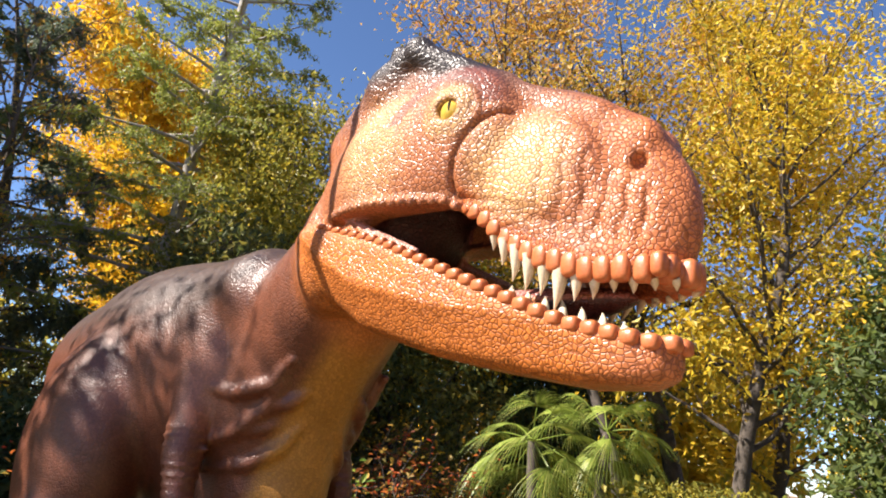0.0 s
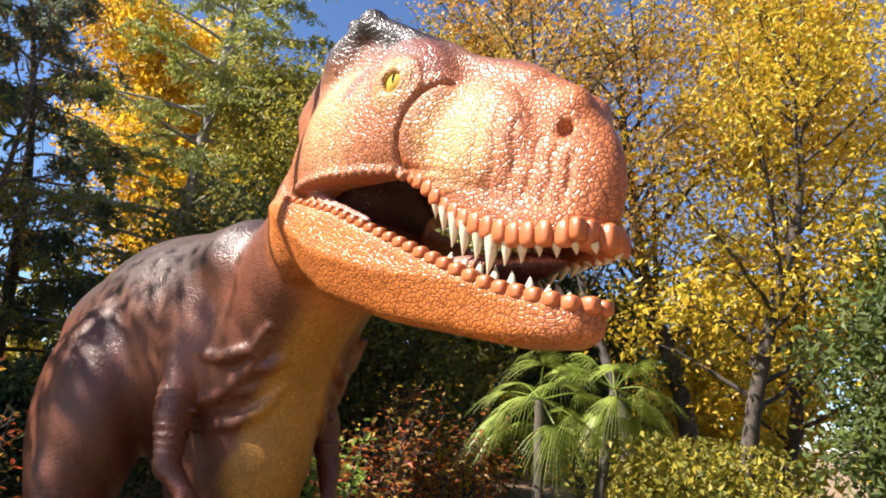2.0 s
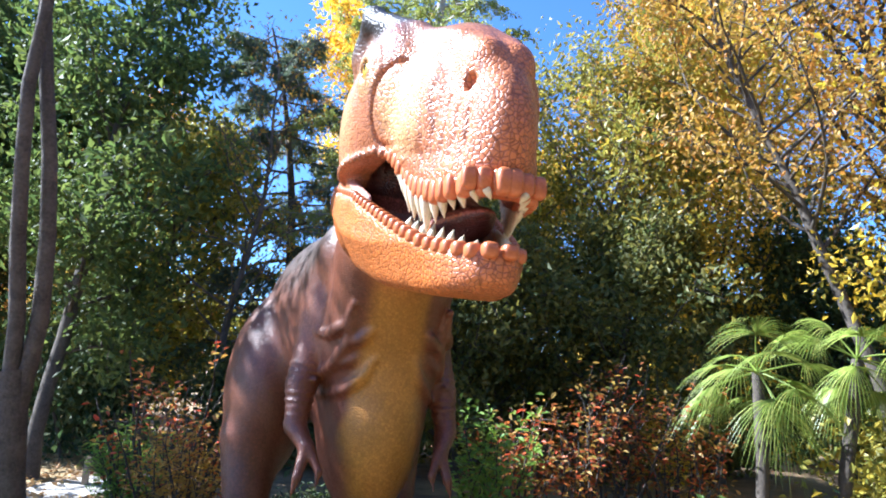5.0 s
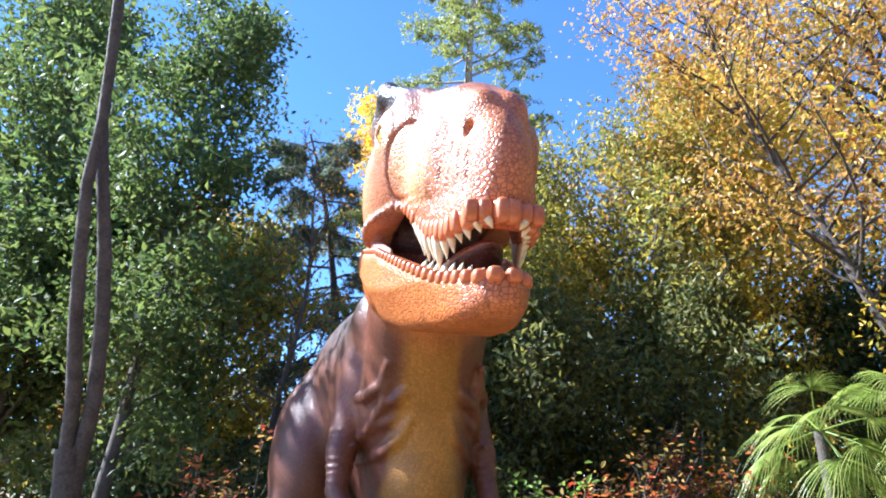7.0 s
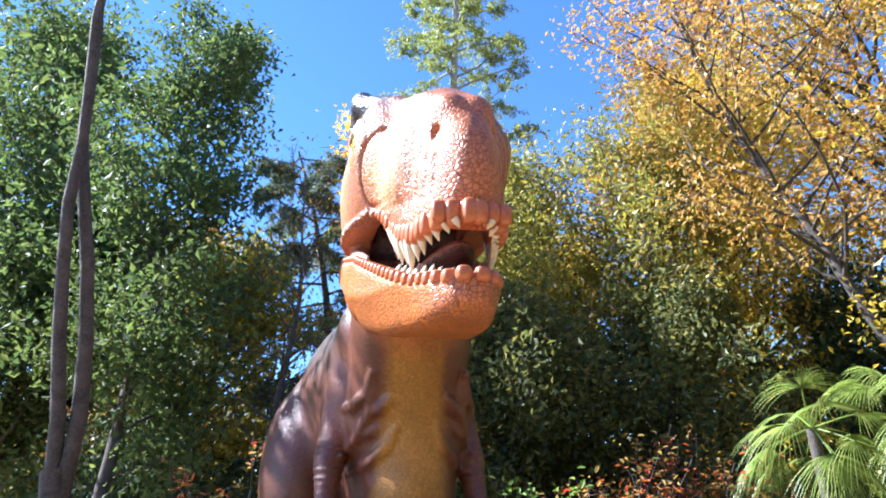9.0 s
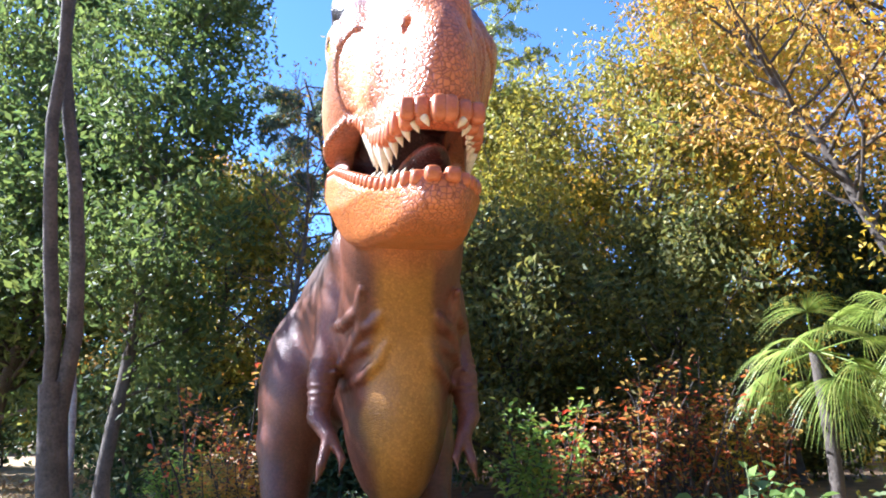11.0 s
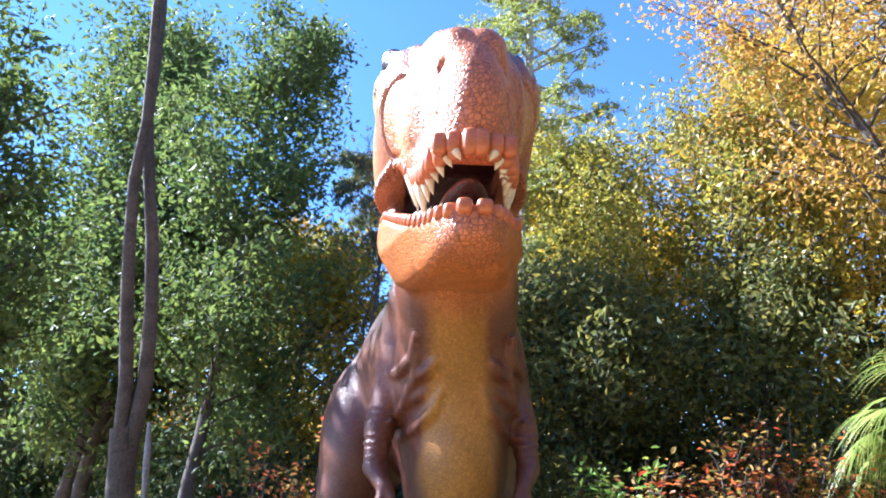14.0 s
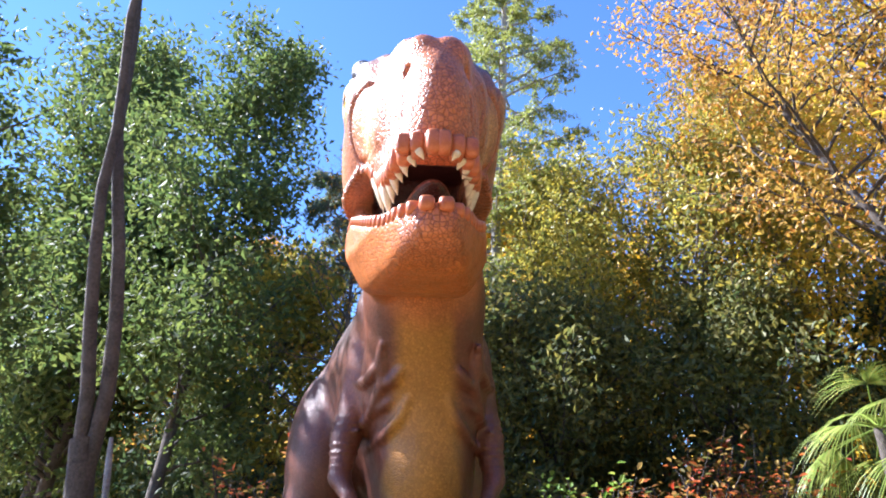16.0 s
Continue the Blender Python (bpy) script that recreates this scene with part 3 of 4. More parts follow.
def skin_colours(v, nrm):
    """The statue's painted coat: dark back, red-brown flanks, ochre throat and belly, orange jaws, cream cheeks, black
    brows, and shade painted on the mouth's roof.
    """
    x, y, z = v.T
    w = np.sin(v @ np.array([7.1, 5.3, 3.7])) * np.sin(v @ np.array([-4.3, 6.1, 8.2])) * 0.5 + np.sin(v @ np.array([17.0, 13.0, 21.0])) * 0.2
    C = np.tile(np.array([0.15, 0.052, 0.028]), (len(v), 1))

    def put(colour, amount):
        a = np.clip(amount, 0, 1)[:, None]
        C[:] = C * (1 - a) + np.array(colour) * a

    back = np.interp(y, [4.4, 5.0, 5.6, 8, 13], [3.35, 3.05, 2.62, 2.55, 1.9])
    put((0.060, 0.036, 0.028), step_(-0.25, 0.3, z - back + 0.15 * w))
    put((0.30, 0.12, 0.07), step_(0.3, 0.0, np.abs(y - 5.35)) * step_(0.5, 0.1, np.abs(z - 2.25)) * (x < 0.1))
    X = np.abs(x - np.interp(y, [4, 5.3], [0.27, BODY_X]))
    lim = np.interp(z, [0.6, 1.0, 1.5, 2.0, 2.3, 2.6, 3.0], [0.10, 0.20, 0.29, 0.25, 0.19, 0.19, 0.22])
    ochre = step_(0.06, -0.06, X - lim + 0.06 * w) * step_(-0.05, -0.3, nrm[:, 1] + 0.25 * nrm[:, 2]) * (y > 3.95) * (y < 6.4)
    put((0.42, 0.20, 0.035), ochre * step_(0.55, 0.9, z))
    # head
    head = step_(4.75, 4.3, y + 0.25 * (3.2 - z)) * (z > 2.1)
    put((0.42, 0.155, 0.065), head)
    zl = np.interp(y, LO_Y, LO_Z)
    put((0.52, 0.165, 0.032), head * step_(0.06, -0.02, z - zl) )
    put((0.50, 0.17, 0.06), head * step_(2.75, 2.40, y))
    zu = np.interp(y, UP_Y, UP_Z)
    put((0.46, 0.125, 0.035), head * (y < 3.2) * step_(0.125, 0.095, z - zu) * (z > zu - 0.02))
    up = head * (z > zl + 0.05)
    XX = np.abs(x - HEAD_X) / HEAD_W
    put((0.68, 0.40, 0.17), up * 0.85 * step_(0.30, 0.12, np.hypot((y - 2.90) * 0.95, z - 3.17)) * (XX > 0.22))
    put((0.62, 0.36, 0.15), up * 0.8 * step_(0.34, 0.1, np.hypot((y - 3.75) * 0.9, (z - 3.45) * 0.8)) * (XX > 0.25))
    put((0.52, 0.33, 0.14), up * 0.7 * step_(0.18, 0.10, np.hypot(y - EYE_Y, z - EYE_Z)) * (XX > 0.3))
    top = np.interp(y, [2.3, 2.7, 3.1, 3.6, 4.4], [3.22, 3.5, 3.66, 3.78, 3.72])
    put((0.16, 0.085, 0.06), up * 0.75 * step_(-0.12, 0.06, z - top + 0.05 * w) * step_(2.35, 3.0, y))
    brow = step_(0.21, 0.09, np.abs(z - np.interp(y, [3.0, 3.6, 3.9], [3.70, 4.02, 3.98]))) * step_(3.0, 3.15, y) * step_(4.05, 3.85, y)
    put((0.030, 0.022, 0.02), up * brow)
    put((0.24, 0.075, 0.05), up * 0.8 * step_(0.07, 0.02, np.abs(np.hypot(y - 3.30, z - 3.46) - 0.28)) * (XX > 0.28) * (z > 3.5))
    # inside of the mouth: shade painted near black on its roof, floor pink
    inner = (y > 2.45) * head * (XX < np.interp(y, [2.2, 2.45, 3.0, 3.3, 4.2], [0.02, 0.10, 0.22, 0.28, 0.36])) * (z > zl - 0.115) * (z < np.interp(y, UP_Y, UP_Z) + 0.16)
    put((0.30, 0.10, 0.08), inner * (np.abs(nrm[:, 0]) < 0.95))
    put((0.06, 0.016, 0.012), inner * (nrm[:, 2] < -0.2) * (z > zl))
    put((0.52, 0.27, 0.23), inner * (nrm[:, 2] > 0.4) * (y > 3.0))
    ridge = np.hypot(XX - np.interp(y, [3.36, 3.98], [0.37, 0.42]), z - np.interp(y, [3.36, 3.98], [2.86, 3.09]))
    put((0.55, 0.27, 0.21), step_(0.075, 0.05, ridge) * (y > 3.3) * (y < 4.02) * (XX < np.interp(y, [3.3, 4.0], [0.40, 0.46])) * (z > zl + 0.012))
    put((0.10, 0.06, 0.05), step_(0.12, 0.03, z) * (y > 5))
    C *= (1 + 0.22 * w)[:, None]
    return np.clip(C, 0.01, 0.9)


M_SKIN, nt, nodes, links, p = node_mat("painted_hide")
att = nodes.new("ShaderNodeAttribute")
att.attribute_name = "coat"
co = nodes.new("ShaderNodeTexCoord").outputs["Object"]
warp = noise_node(nt, 5.0, 3, co)
wv = nodes.new("ShaderNodeVectorMath")
wv.operation = "MULTIPLY_ADD"
links.new(warp.outputs["Color"], wv.inputs[0])
wv.inputs[1].default_value = (0.03, 0.03, 0.03)
links.new(co, wv.inputs[2])
vor = nodes.new("ShaderNodeTexVoronoi")
vor.feature = "DISTANCE_TO_EDGE"
vor.inputs["Scale"].default_value = 44.0
links.new(wv.outputs[0], vor.inputs["Vector"])
cells = nodes.new("ShaderNodeTexVoronoi")
cells.inputs["Scale"].default_value = 44.0
links.new(wv.outputs[0], cells.inputs["Vector"])
edge = ramp_node(nt, vor.outputs["Distance"], [(0.0, (0, 0, 0)), (0.20, (1, 1, 1))])
tint = ramp_node(nt, cells.outputs["Color"], [(0.0, (0.78, 0.76, 0.74)), (1.0, (1.18, 1.16, 1.12))])
m1 = nodes.new("ShaderNodeMix")
m1.data_type, m1.blend_type = "RGBA", "MULTIPLY"
m1.inputs[0].default_value = 1.0
links.new(att.outputs["Color"], m1.inputs[6]), links.new(tint.outputs[0], m1.inputs[7])
gap = ramp_node(nt, vor.outputs["Distance"], [(0.0, (0.30, 0.24, 0.22)), (0.05, (0.5, 0.44, 0.42)), (0.13, (1, 1, 1))])
m2 = nodes.new("ShaderNodeMix")
m2.data_type, m2.blend_type = "RGBA", "MULTIPLY"
gapf = nodes.new("ShaderNodeMath")
gapf.operation = "MULTIPLY_ADD"
gapf.inputs[1].default_value, gapf.inputs[2].default_value = 2.4, -0.5
links.new(att.outputs["Alpha"], gapf.inputs[0])
links.new(gapf.outputs[0], m2.inputs[0])
links.new(m1.outputs[2], m2.inputs[6]), links.new(gap.outputs[0], m2.inputs[7])
links.new(m2.outputs[2], p.inputs["Base Color"])
rn = noise_node(nt, 14, 4, co)
rr = ramp_node(nt, rn.outputs[0], [(0.3, (0.32, 0.32, 0.32)), (0.7, (0.46, 0.46, 0.46))])
links.new(rr.outputs[0], p.inputs["Roughness"])
fine = noise_node(nt, 34, 8, co, 0.75)
hmix = nodes.new("ShaderNodeMix")
hmix.inputs[0].default_value = 0.2
links.new(edge.outputs[0], hmix.inputs[2]), links.new(fine.outputs[0], hmix.inputs[3])
bm_ = bump_node(nt, hmix.outputs[0], 0.75, 0.006, p)
links.new(att.outputs["Alpha"], bm_.inputs["Strength"])
M_TOOTH = surface("ivory_tooth", (0.50, 0.42, 0.27), (0.78, 0.71, 0.54), 18, 0.35, 0.15, 0.005)
M_LIP = surface("painted_lip", (0.36, 0.095, 0.028), (0.52, 0.17, 0.06), 14, 0.36, 0.25, 0.004)
M_EYE = surface("yellow_eye", (0.45, 0.30, 0.04), (0.62, 0.46, 0.08), 40, 0.08, 0.02, 0.002)
M_PUPIL = surface("black_pupil", (0.008, 0.007, 0.006), (0.02, 0.018, 0.015), 30, 0.08, 0.02, 0.002)

statue = link_mesh("dinosaur_statue", V, Fc, [M_SKIN, M_TOOTH, M_EYE, M_PUPIL, M_LIP], smooth=True, mat_index=MI)
tagged(statue, "large painted theropod dinosaur statue with open toothed jaws, standing on mulch", "statue")
nb = len(statue.data.vertices)
nr = np.empty(nb * 3, dtype=np.float32)
statue.data.vertices.foreach_get("normal", nr)
vc = np.empty(nb * 3, dtype=np.float32)
statue.data.vertices.foreach_get("co", vc)
col = np.ones((nb, 4), dtype=np.float32)
xyz = vc.reshape(-1, 3)
col[:, 3] = 0.34 + 0.22 * step_(4.7, 4.3, xyz[:, 1] + 0.25 * (3.2 - xyz[:, 2]))
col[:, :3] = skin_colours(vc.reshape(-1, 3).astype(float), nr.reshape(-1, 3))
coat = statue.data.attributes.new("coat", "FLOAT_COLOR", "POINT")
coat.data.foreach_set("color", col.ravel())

# ---- ground ----
def ground_height(x, y):
    return 0.05 * np.sin(0.31 * x + 0.4) * np.cos(0.27 * y) + 0.02 * np.sin(1.3 * x) * np.sin(1.1 * y + 1.0) - 0.05


gx = np.r_[np.linspace(-900, -40, 12), np.linspace(-36, 36, 145), np.linspace(40, 900, 12)]
gy = np.r_[np.linspace(-900, -20, 12), np.linspace(-16, 50, 133), np.linspace(56, 900, 12)]
GX, GY = np.meshgrid(gx, gy, indexing="ij")
GZ = np.where((np.abs(GX) < 38) & (GY > -18) & (GY < 52), ground_height(GX, GY), -0.05)
nx, ny = len(gx), len(gy)
i, j = np.meshgrid(np.arange(nx - 1), np.arange(ny - 1), indexing="ij")
gf = np.stack([i * ny + j, (i + 1) * ny + j, (i + 1) * ny + j + 1, i * ny + j + 1], -1).reshape(-1, 4)
ground = link_mesh("ground", np.stack([GX, GY, GZ], -1).reshape(-1, 3), gf, M_GROUND, smooth=True)
tagged(ground, "brown garden soil covered with wood chips and fallen leaves", "ground", kind="structure")


def strip(name, xs, y_near, y_far, mat, lift, label, category):
    """A patch lying over the ground between two lines, following its height."""
    xs = np.array(xs, float)
    fine_x = np.linspace(xs[0], xs[-1], 60)
    f = np.linspace(0, 1, 16)
    a, b = np.interp(fine_x, xs, y_near), np.interp(fine_x, xs, y_far)
    Y = a[:, None] + (b - a)[:, None] * f
    X = np.repeat(fine_x[:, None], 16, 1)
    Z = ground_height(X, Y) + lift
    i, j = np.meshgrid(np.arange(59), np.arange(15), indexing="ij")
    q = np.stack([i * 16 + j, (i + 1) * 16 + j, (i + 1) * 16 + j + 1, i * 16 + j + 1], -1).reshape(-1, 4)
    return tagged(link_mesh(name, np.stack([X, Y, Z], -1).reshape(-1, 3), q, mat, smooth=True), label, category, kind="structure")


strip("lawn", (-30, -12, -5, -3.2), (9, 8.6, 8.3, 11.8), (34, 32, 22, 13.5), M_LAWN, 0.02, "dry lawn strewn with tan fallen leaves", "lawn")
strip("path", (-16, -8, -4.4, -3.2, -1.6), (5.4, 6.0, 6.6, 9.2, 12.2), (7.8, 8.0, 7.9, 11.4, 13.6), M_PATH, 0.03, "pale gravel garden path in sun", "path")
strip("far_lawn", (2.2, 6, 14), (11.5, 11, 10.5), (13.0, 13.2, 14.5), M_LAWN, 0.02, "patch of sunlit dry lawn beyond the shrubs", "lawn")

rng = np.random.default_rng(11)


def litter(name, x0, x1, y0, y1, n, size, label):
    at = np.stack([rng.uniform(x0, x1, n), rng.uniform(y0, y1, n), np.zeros(n)], 1)
    at[:, 2] = ground_height(at[:, 0], at[:, 1]) + 0.012 + rng.uniform(0, 0.025, n)
    d = rng.normal(size=(n, 3)) * np.array([1, 1, 0.25])
    v, f = leaves(rng, at, size, 0.55, along=d, spread=0.05)
    return tagged(link_mesh(name, v, f, M_FALLEN), label, "leaves", kind="stuff")


litter("wood_chips", -4.5, 5.5, 2.2, 10.5, 30000, 0.065, "tan wood chips and dry leaves on the bed")
litter("fallen_leaves", -16, -3, 7.5, 22, 16000, 0.11, "tan fallen leaves scattered over lawn and path")


# ---- trees ----
def make_tree(name, label, at, height, trunk_r, bark, leaf, base=0.3, reach=2.5, limbs=26, twigs=7, per_twig=26, leaf_size=0.11, seed=1,
              lean=(0, 0), style="broad", droop=0.2, aspect=0.5, fork=False, rise=0.55, scatter=0.22):
    rng = np.random.default_rng(seed)
    tree = thing(name, at, label, "tree")
    wood, leaf_at = Soup(), []
    stems = [((0, 0, -0.1), (lean[0], lean[1], 1.0), height, trunk_r)]
    if fork:
        foot = wander(rng, (0, 0, -0.1), (-0.16, 0.0, 1.0), 1.9, 8, 0.03)
        wood.add(*tube(foot, trunk_r * np.linspace(1.25, 0.95, 9), 10))
        stems = [(foot[-2] - (0.03, 0, 0), (lean[0] - 0.045, lean[1], 1.0), height, trunk_r * 0.58), (foot[-2] + (0.04, 0, 0), (lean[0] + 0.035, lean[1] + 0.03, 1.0), height * 1.05, trunk_r * 0.62)]
    for start, d0, h, r0 in stems:
        sp = wander(rng, start, d0, h, 18, 0.03 if style in ("larch", "cedar") else 0.07)
        rad = r0 * np.linspace(1.0, 0.12, 19) ** 0.9
        rad[0] *= 1.0 if fork else 1.35
        wood.add(*tube(sp, rad, 10))
        for k in range(limbs // len(stems)):
            f = base + (1 - base) * (k + rng.uniform(0, 1)) / (limbs // len(stems))
            f = min(f, 0.98)
            i = f * 18
            p0 = sp[int(i)] + (sp[min(18, int(i) + 1)] - sp[int(i)]) * (i - int(i))
            a = k * 2.4 + rng.uniform(-0.5, 0.5)
            g = (f - base) / (1 - base)
            if style == "broad":
                ln, up_ = reach * (0.55 + 0.75 * math.sin(math.pi * min(1, 0.18 + g * 0.82))) * rng.uniform(0.6, 1.15), rise + 0.5 * g
            elif style == "larch":
                ln, up_ = reach * (1.05 - g) * rng.uniform(0.75, 1.1) + 0.15, 0.12
            else:
                ln, up_ = reach * (1.05 - 0.75 * g) * rng.uniform(0.7, 1.1) + 0.2, 0.05
            lp = wander(rng, p0, (math.cos(a), math.sin(a), up_), ln, 8, 0.13 if style == "broad" else 0.06, (0, 0, 0.25 if style == "broad" else -0.15))
            lr = max(0.012, r0 * 0.34 * (1 - 0.6 * g))
            wood.add(*tube(lp, np.linspace(lr, 0.006, 9), 6))
            for t in range(twigs):
                q = rng.uniform(0.25, 1.0) * 8
                b = lp[int(min(q, 7.99))] + (lp[min(8, int(q) + 1)] - lp[int(min(q, 7.99))]) * (q - int(q))
                if style == "broad":
                    td = (lp[-1] - lp[0]) / ln + rng.normal(size=3) * 0.75
                    tl = 0.30 * reach * rng.uniform(0.4, 1.1)
                else:
                    td = np.cross(lp[-1] - lp[0], (0, 0, 1)) * rng.choice([-1, 1]) / ln + (lp[-1] - lp[0]) / ln * 0.6
                    td[2] -= 0.15 if style == "larch" else 0.55
                    tl = (0.22 * ln + 0.12) * rng.uniform(0.6, 1.2)
                tp = wander(rng, b, td, tl, 4, 0.18, (0, 0, -droop))
                wood.add(*tube(tp, np.linspace(0.011, 0.003, 5), 4))
                u = rng.uniform(0, 1, per_twig) * 3.99
                iu = u.astype(int)
                c = tp[iu] + (tp[iu + 1] - tp[iu]) * (u - iu)[:, None]
                s = scatter if style == "broad" else 0.035
                leaf_at.append(c + rng.normal(size=c.shape) * s * np.array([1, 1, 0.8]) - np.array([0, 0, abs(rng.normal()) * (0.10 if style == "cedar" else 0.0)]))
    wood.link("trunk", bark, tree, smooth=True)
    if per_twig:
        c = np.concatenate(leaf_at)
        v, f = leaves(rng, c, leaf_size, aspect, droop)
        link_mesh("crown", v, f, leaf, tree)
    return tree


TREES = (
    # name, label, place, height, trunk radius, bark, leaf, crown base, reach, limbs, twigs, leaves a twig, leaf size, seed, rest
    ("larch_tree", "tall larch with pale trunk and yellow-green needles", (3.2, 17.0, 0), 24, 0.20, M_BARK_PALE, M_LARCH, 0.10, 4.0, 130, 13, 40, 0.14, 3, dict(style="larch", aspect=0.3, lean=(-0.06, 0.05))),
    ("yellow_tree", "broad tree in golden yellow autumn leaf", (6.4, 25.0, 0), 15, 0.26, M_BARK, M_GOLD, 0.18, 4.6, 56, 10, 70, 0.24, 5, dict(scatter=0.4)),
    ("yellow_tree", "golden yellow tree behind the larch", (6.4, 20.5, 0), 13, 0.24, M_BARK, M_GOLD, 0.2, 4.4, 44, 9, 60, 0.22, 6, dict(scatter=0.4)),
    ("cedar_tree", "dark green cedar with drooping tiers", (0.4, 20.0, 0), 12.5, 0.22, M_BARK, M_CEDAR, 0.13, 4.4, 44, 16, 80, 0.20, 7, dict(style="cedar", aspect=0.22, droop=0.9)),
    ("yellow_tree", "thin tree with sparse yellow leaves", (7.6, 14.4, 0), 9.0, 0.16, M_BARK_GREY, M_OLIVE, 0.24, 3.0, 44, 10, 44, 0.14, 8, dict(scatter=0.3)),
    ("yellow_tree", "slender tree with olive and yellow leaves", (5.3, 15.0, 0), 9.5, 0.14, M_BARK_GREY, M_OLIVE, 0.2, 2.8, 44, 10, 50, 0.14, 9, dict(scatter=0.3)),
    ("bare_tree", "leaning dark tree with sparse yellow leaves", (14.2, 9.2, 0), 12, 0.26, M_BARK, M_YELLOW, 0.35, 4.4, 44, 10, 20, 0.13, 10, dict(lean=(-0.18, 0.14), scatter=0.3)),
    ("yellow_tree", "yellow autumn tree with fine twigs", (10.2, 13.5, 0), 13, 0.18, M_BARK, M_YELLOW, 0.2, 3.6, 48, 10, 46, 0.14, 12, dict(scatter=0.32)),
    ("yellow_tree", "yellow-leaved tree with a dark branching trunk", (10.6, 6.6, 0), 12.5, 0.17, M_BARK, M_YELLOW, 0.2, 3.4, 46, 10, 44, 0.13, 41, dict(scatter=0.32)),
    ("yellow_tree", "autumn tree at the garden's edge", (13.6, 7.4, 0), 12.5, 0.18, M_BARK, M_GOLD, 0.15, 3.6, 44, 10, 44, 0.16, 42, dict(scatter=0.35)),
    ("green_tree", "green tree with glossy pointed leaves", (9.4, 3.4, 0), 5.6, 0.14, M_BARK, M_GREEN, 0.10, 2.0, 40, 9, 44, 0.16, 13, {}),
    ("orange_tree", "overhanging tree with orange-brown leaves", (9.3, 8.3, 0), 12.0, 0.13, M_BARK, M_ORANGE, 0.40, 3.6, 40, 10, 34, 0.12, 14, dict(scatter=0.3)),
    ("green_tree", "leafy green tree forking into two stems", (-1.9, 5.35, 0), 10.5, 0.10, M_BARK, M_GREEN, 0.76, 1.5, 22, 8, 20, 0.13, 15, dict(fork=True, lean=(-0.13, 0.04))),
    ("green_tree", "dense green tree beside the forked one", (-3.6, 11.6, 0), 13.5, 0.12, M_BARK, M_GREEN, 0.14, 2.0, 44, 10, 44, 0.17, 16, dict(scatter=0.3)),
    ("green_tree", "dense green tree with lit leaf tips", (-7.4, 10.8, 0), 7.4, 0.16, M_BARK, M_GREEN, 0.32, 2.6, 40, 10, 40, 0.17, 17, dict(scatter=0.3)),
    ("green_tree", "leafy green tree shading the statue's back", (-6.6, 9.9, 0), 9.6, 0.11, M_BARK, M_GREEN, 0.55, 1.5, 24, 7, 16, 0.13, 43, dict(scatter=0.22)),
    ("green_tree", "tall leafy green tree behind the lawn", (-8.4, 17.5, 0), 16, 0.22, M_BARK, M_GREEN, 0.15, 2.9, 54, 10, 42, 0.22, 44, dict(scatter=0.4)),
    ("green_tree", "green and yellow tree by the lawn", (-7.6, 17.0, 0), 8, 0.2, M_BARK, M_GREEN, 0.2, 3.0, 40, 9, 44, 0.2, 18, dict(scatter=0.35)),
    ("bare_tree", "bare slim tree with a few orange leaves", (-1.2, 15.5, 0), 9, 0.11, M_BARK_GREY, M_ORANGE, 0.25, 2.4, 28, 8, 6, 0.11, 19, {}),
    ("green_tree", "low olive and yellow tree behind the statue", (3.4, 12.6, 0), 4.6, 0.13, M_BARK, M_MIXED, 0.08, 2.3, 44, 10, 50, 0.14, 20, dict(scatter=0.3)),
    ("green_tree", "low yellow-green tree behind the red shrub", (6.6, 11.8, 0), 5.0, 0.12, M_BARK, M_MIXED, 0.05, 2.2, 40, 9, 50, 0.15, 21, dict(scatter=0.3)),
    ("yellow_tree", "tall thin yellow tree farther off", (14.0, 17.0, 0), 14, 0.2, M_BARK, M_YELLOW, 0.15, 4.2, 44, 9, 50, 0.22, 22, dict(scatter=0.4)),
    ("green_tree", "dark tree beyond the palm", (12.6, 11.8, 0), 5.2, 0.14, M_BARK, M_DARK, 0.05, 2.8, 44, 9, 50, 0.17, 23, dict(scatter=0.3)),
    ("green_tree", "green tree rising behind the lawn", (-14.0, 24.0, 0), 9, 0.2, M_BARK, M_DARK, 0.06, 4.0, 44, 9, 46, 0.28, 24, dict(scatter=0.45)),
    ("green_tree", "mixed green tree near the cedar", (-3.6, 19.0, 0), 7.5, 0.18, M_BARK, M_OLIVE, 0.08, 3.2, 44, 9, 46, 0.2, 25, dict(scatter=0.35)),
    ("orange_tree", "orange-leaved tree beyond the green ones", (-7.0, 26.0, 0), 10, 0.2, M_BARK, M_ORANGE, 0.15, 3.6, 40, 9, 40, 0.24, 26, dict(scatter=0.4)),
)
for name, label, place, h, tr, bark, lf, cb, reach, limbs, twigs, per, size, seed, rest in TREES:
    make_tree(name, label, place, h, tr, bark, lf, cb, reach, limbs, twigs, per, size, seed, **rest)


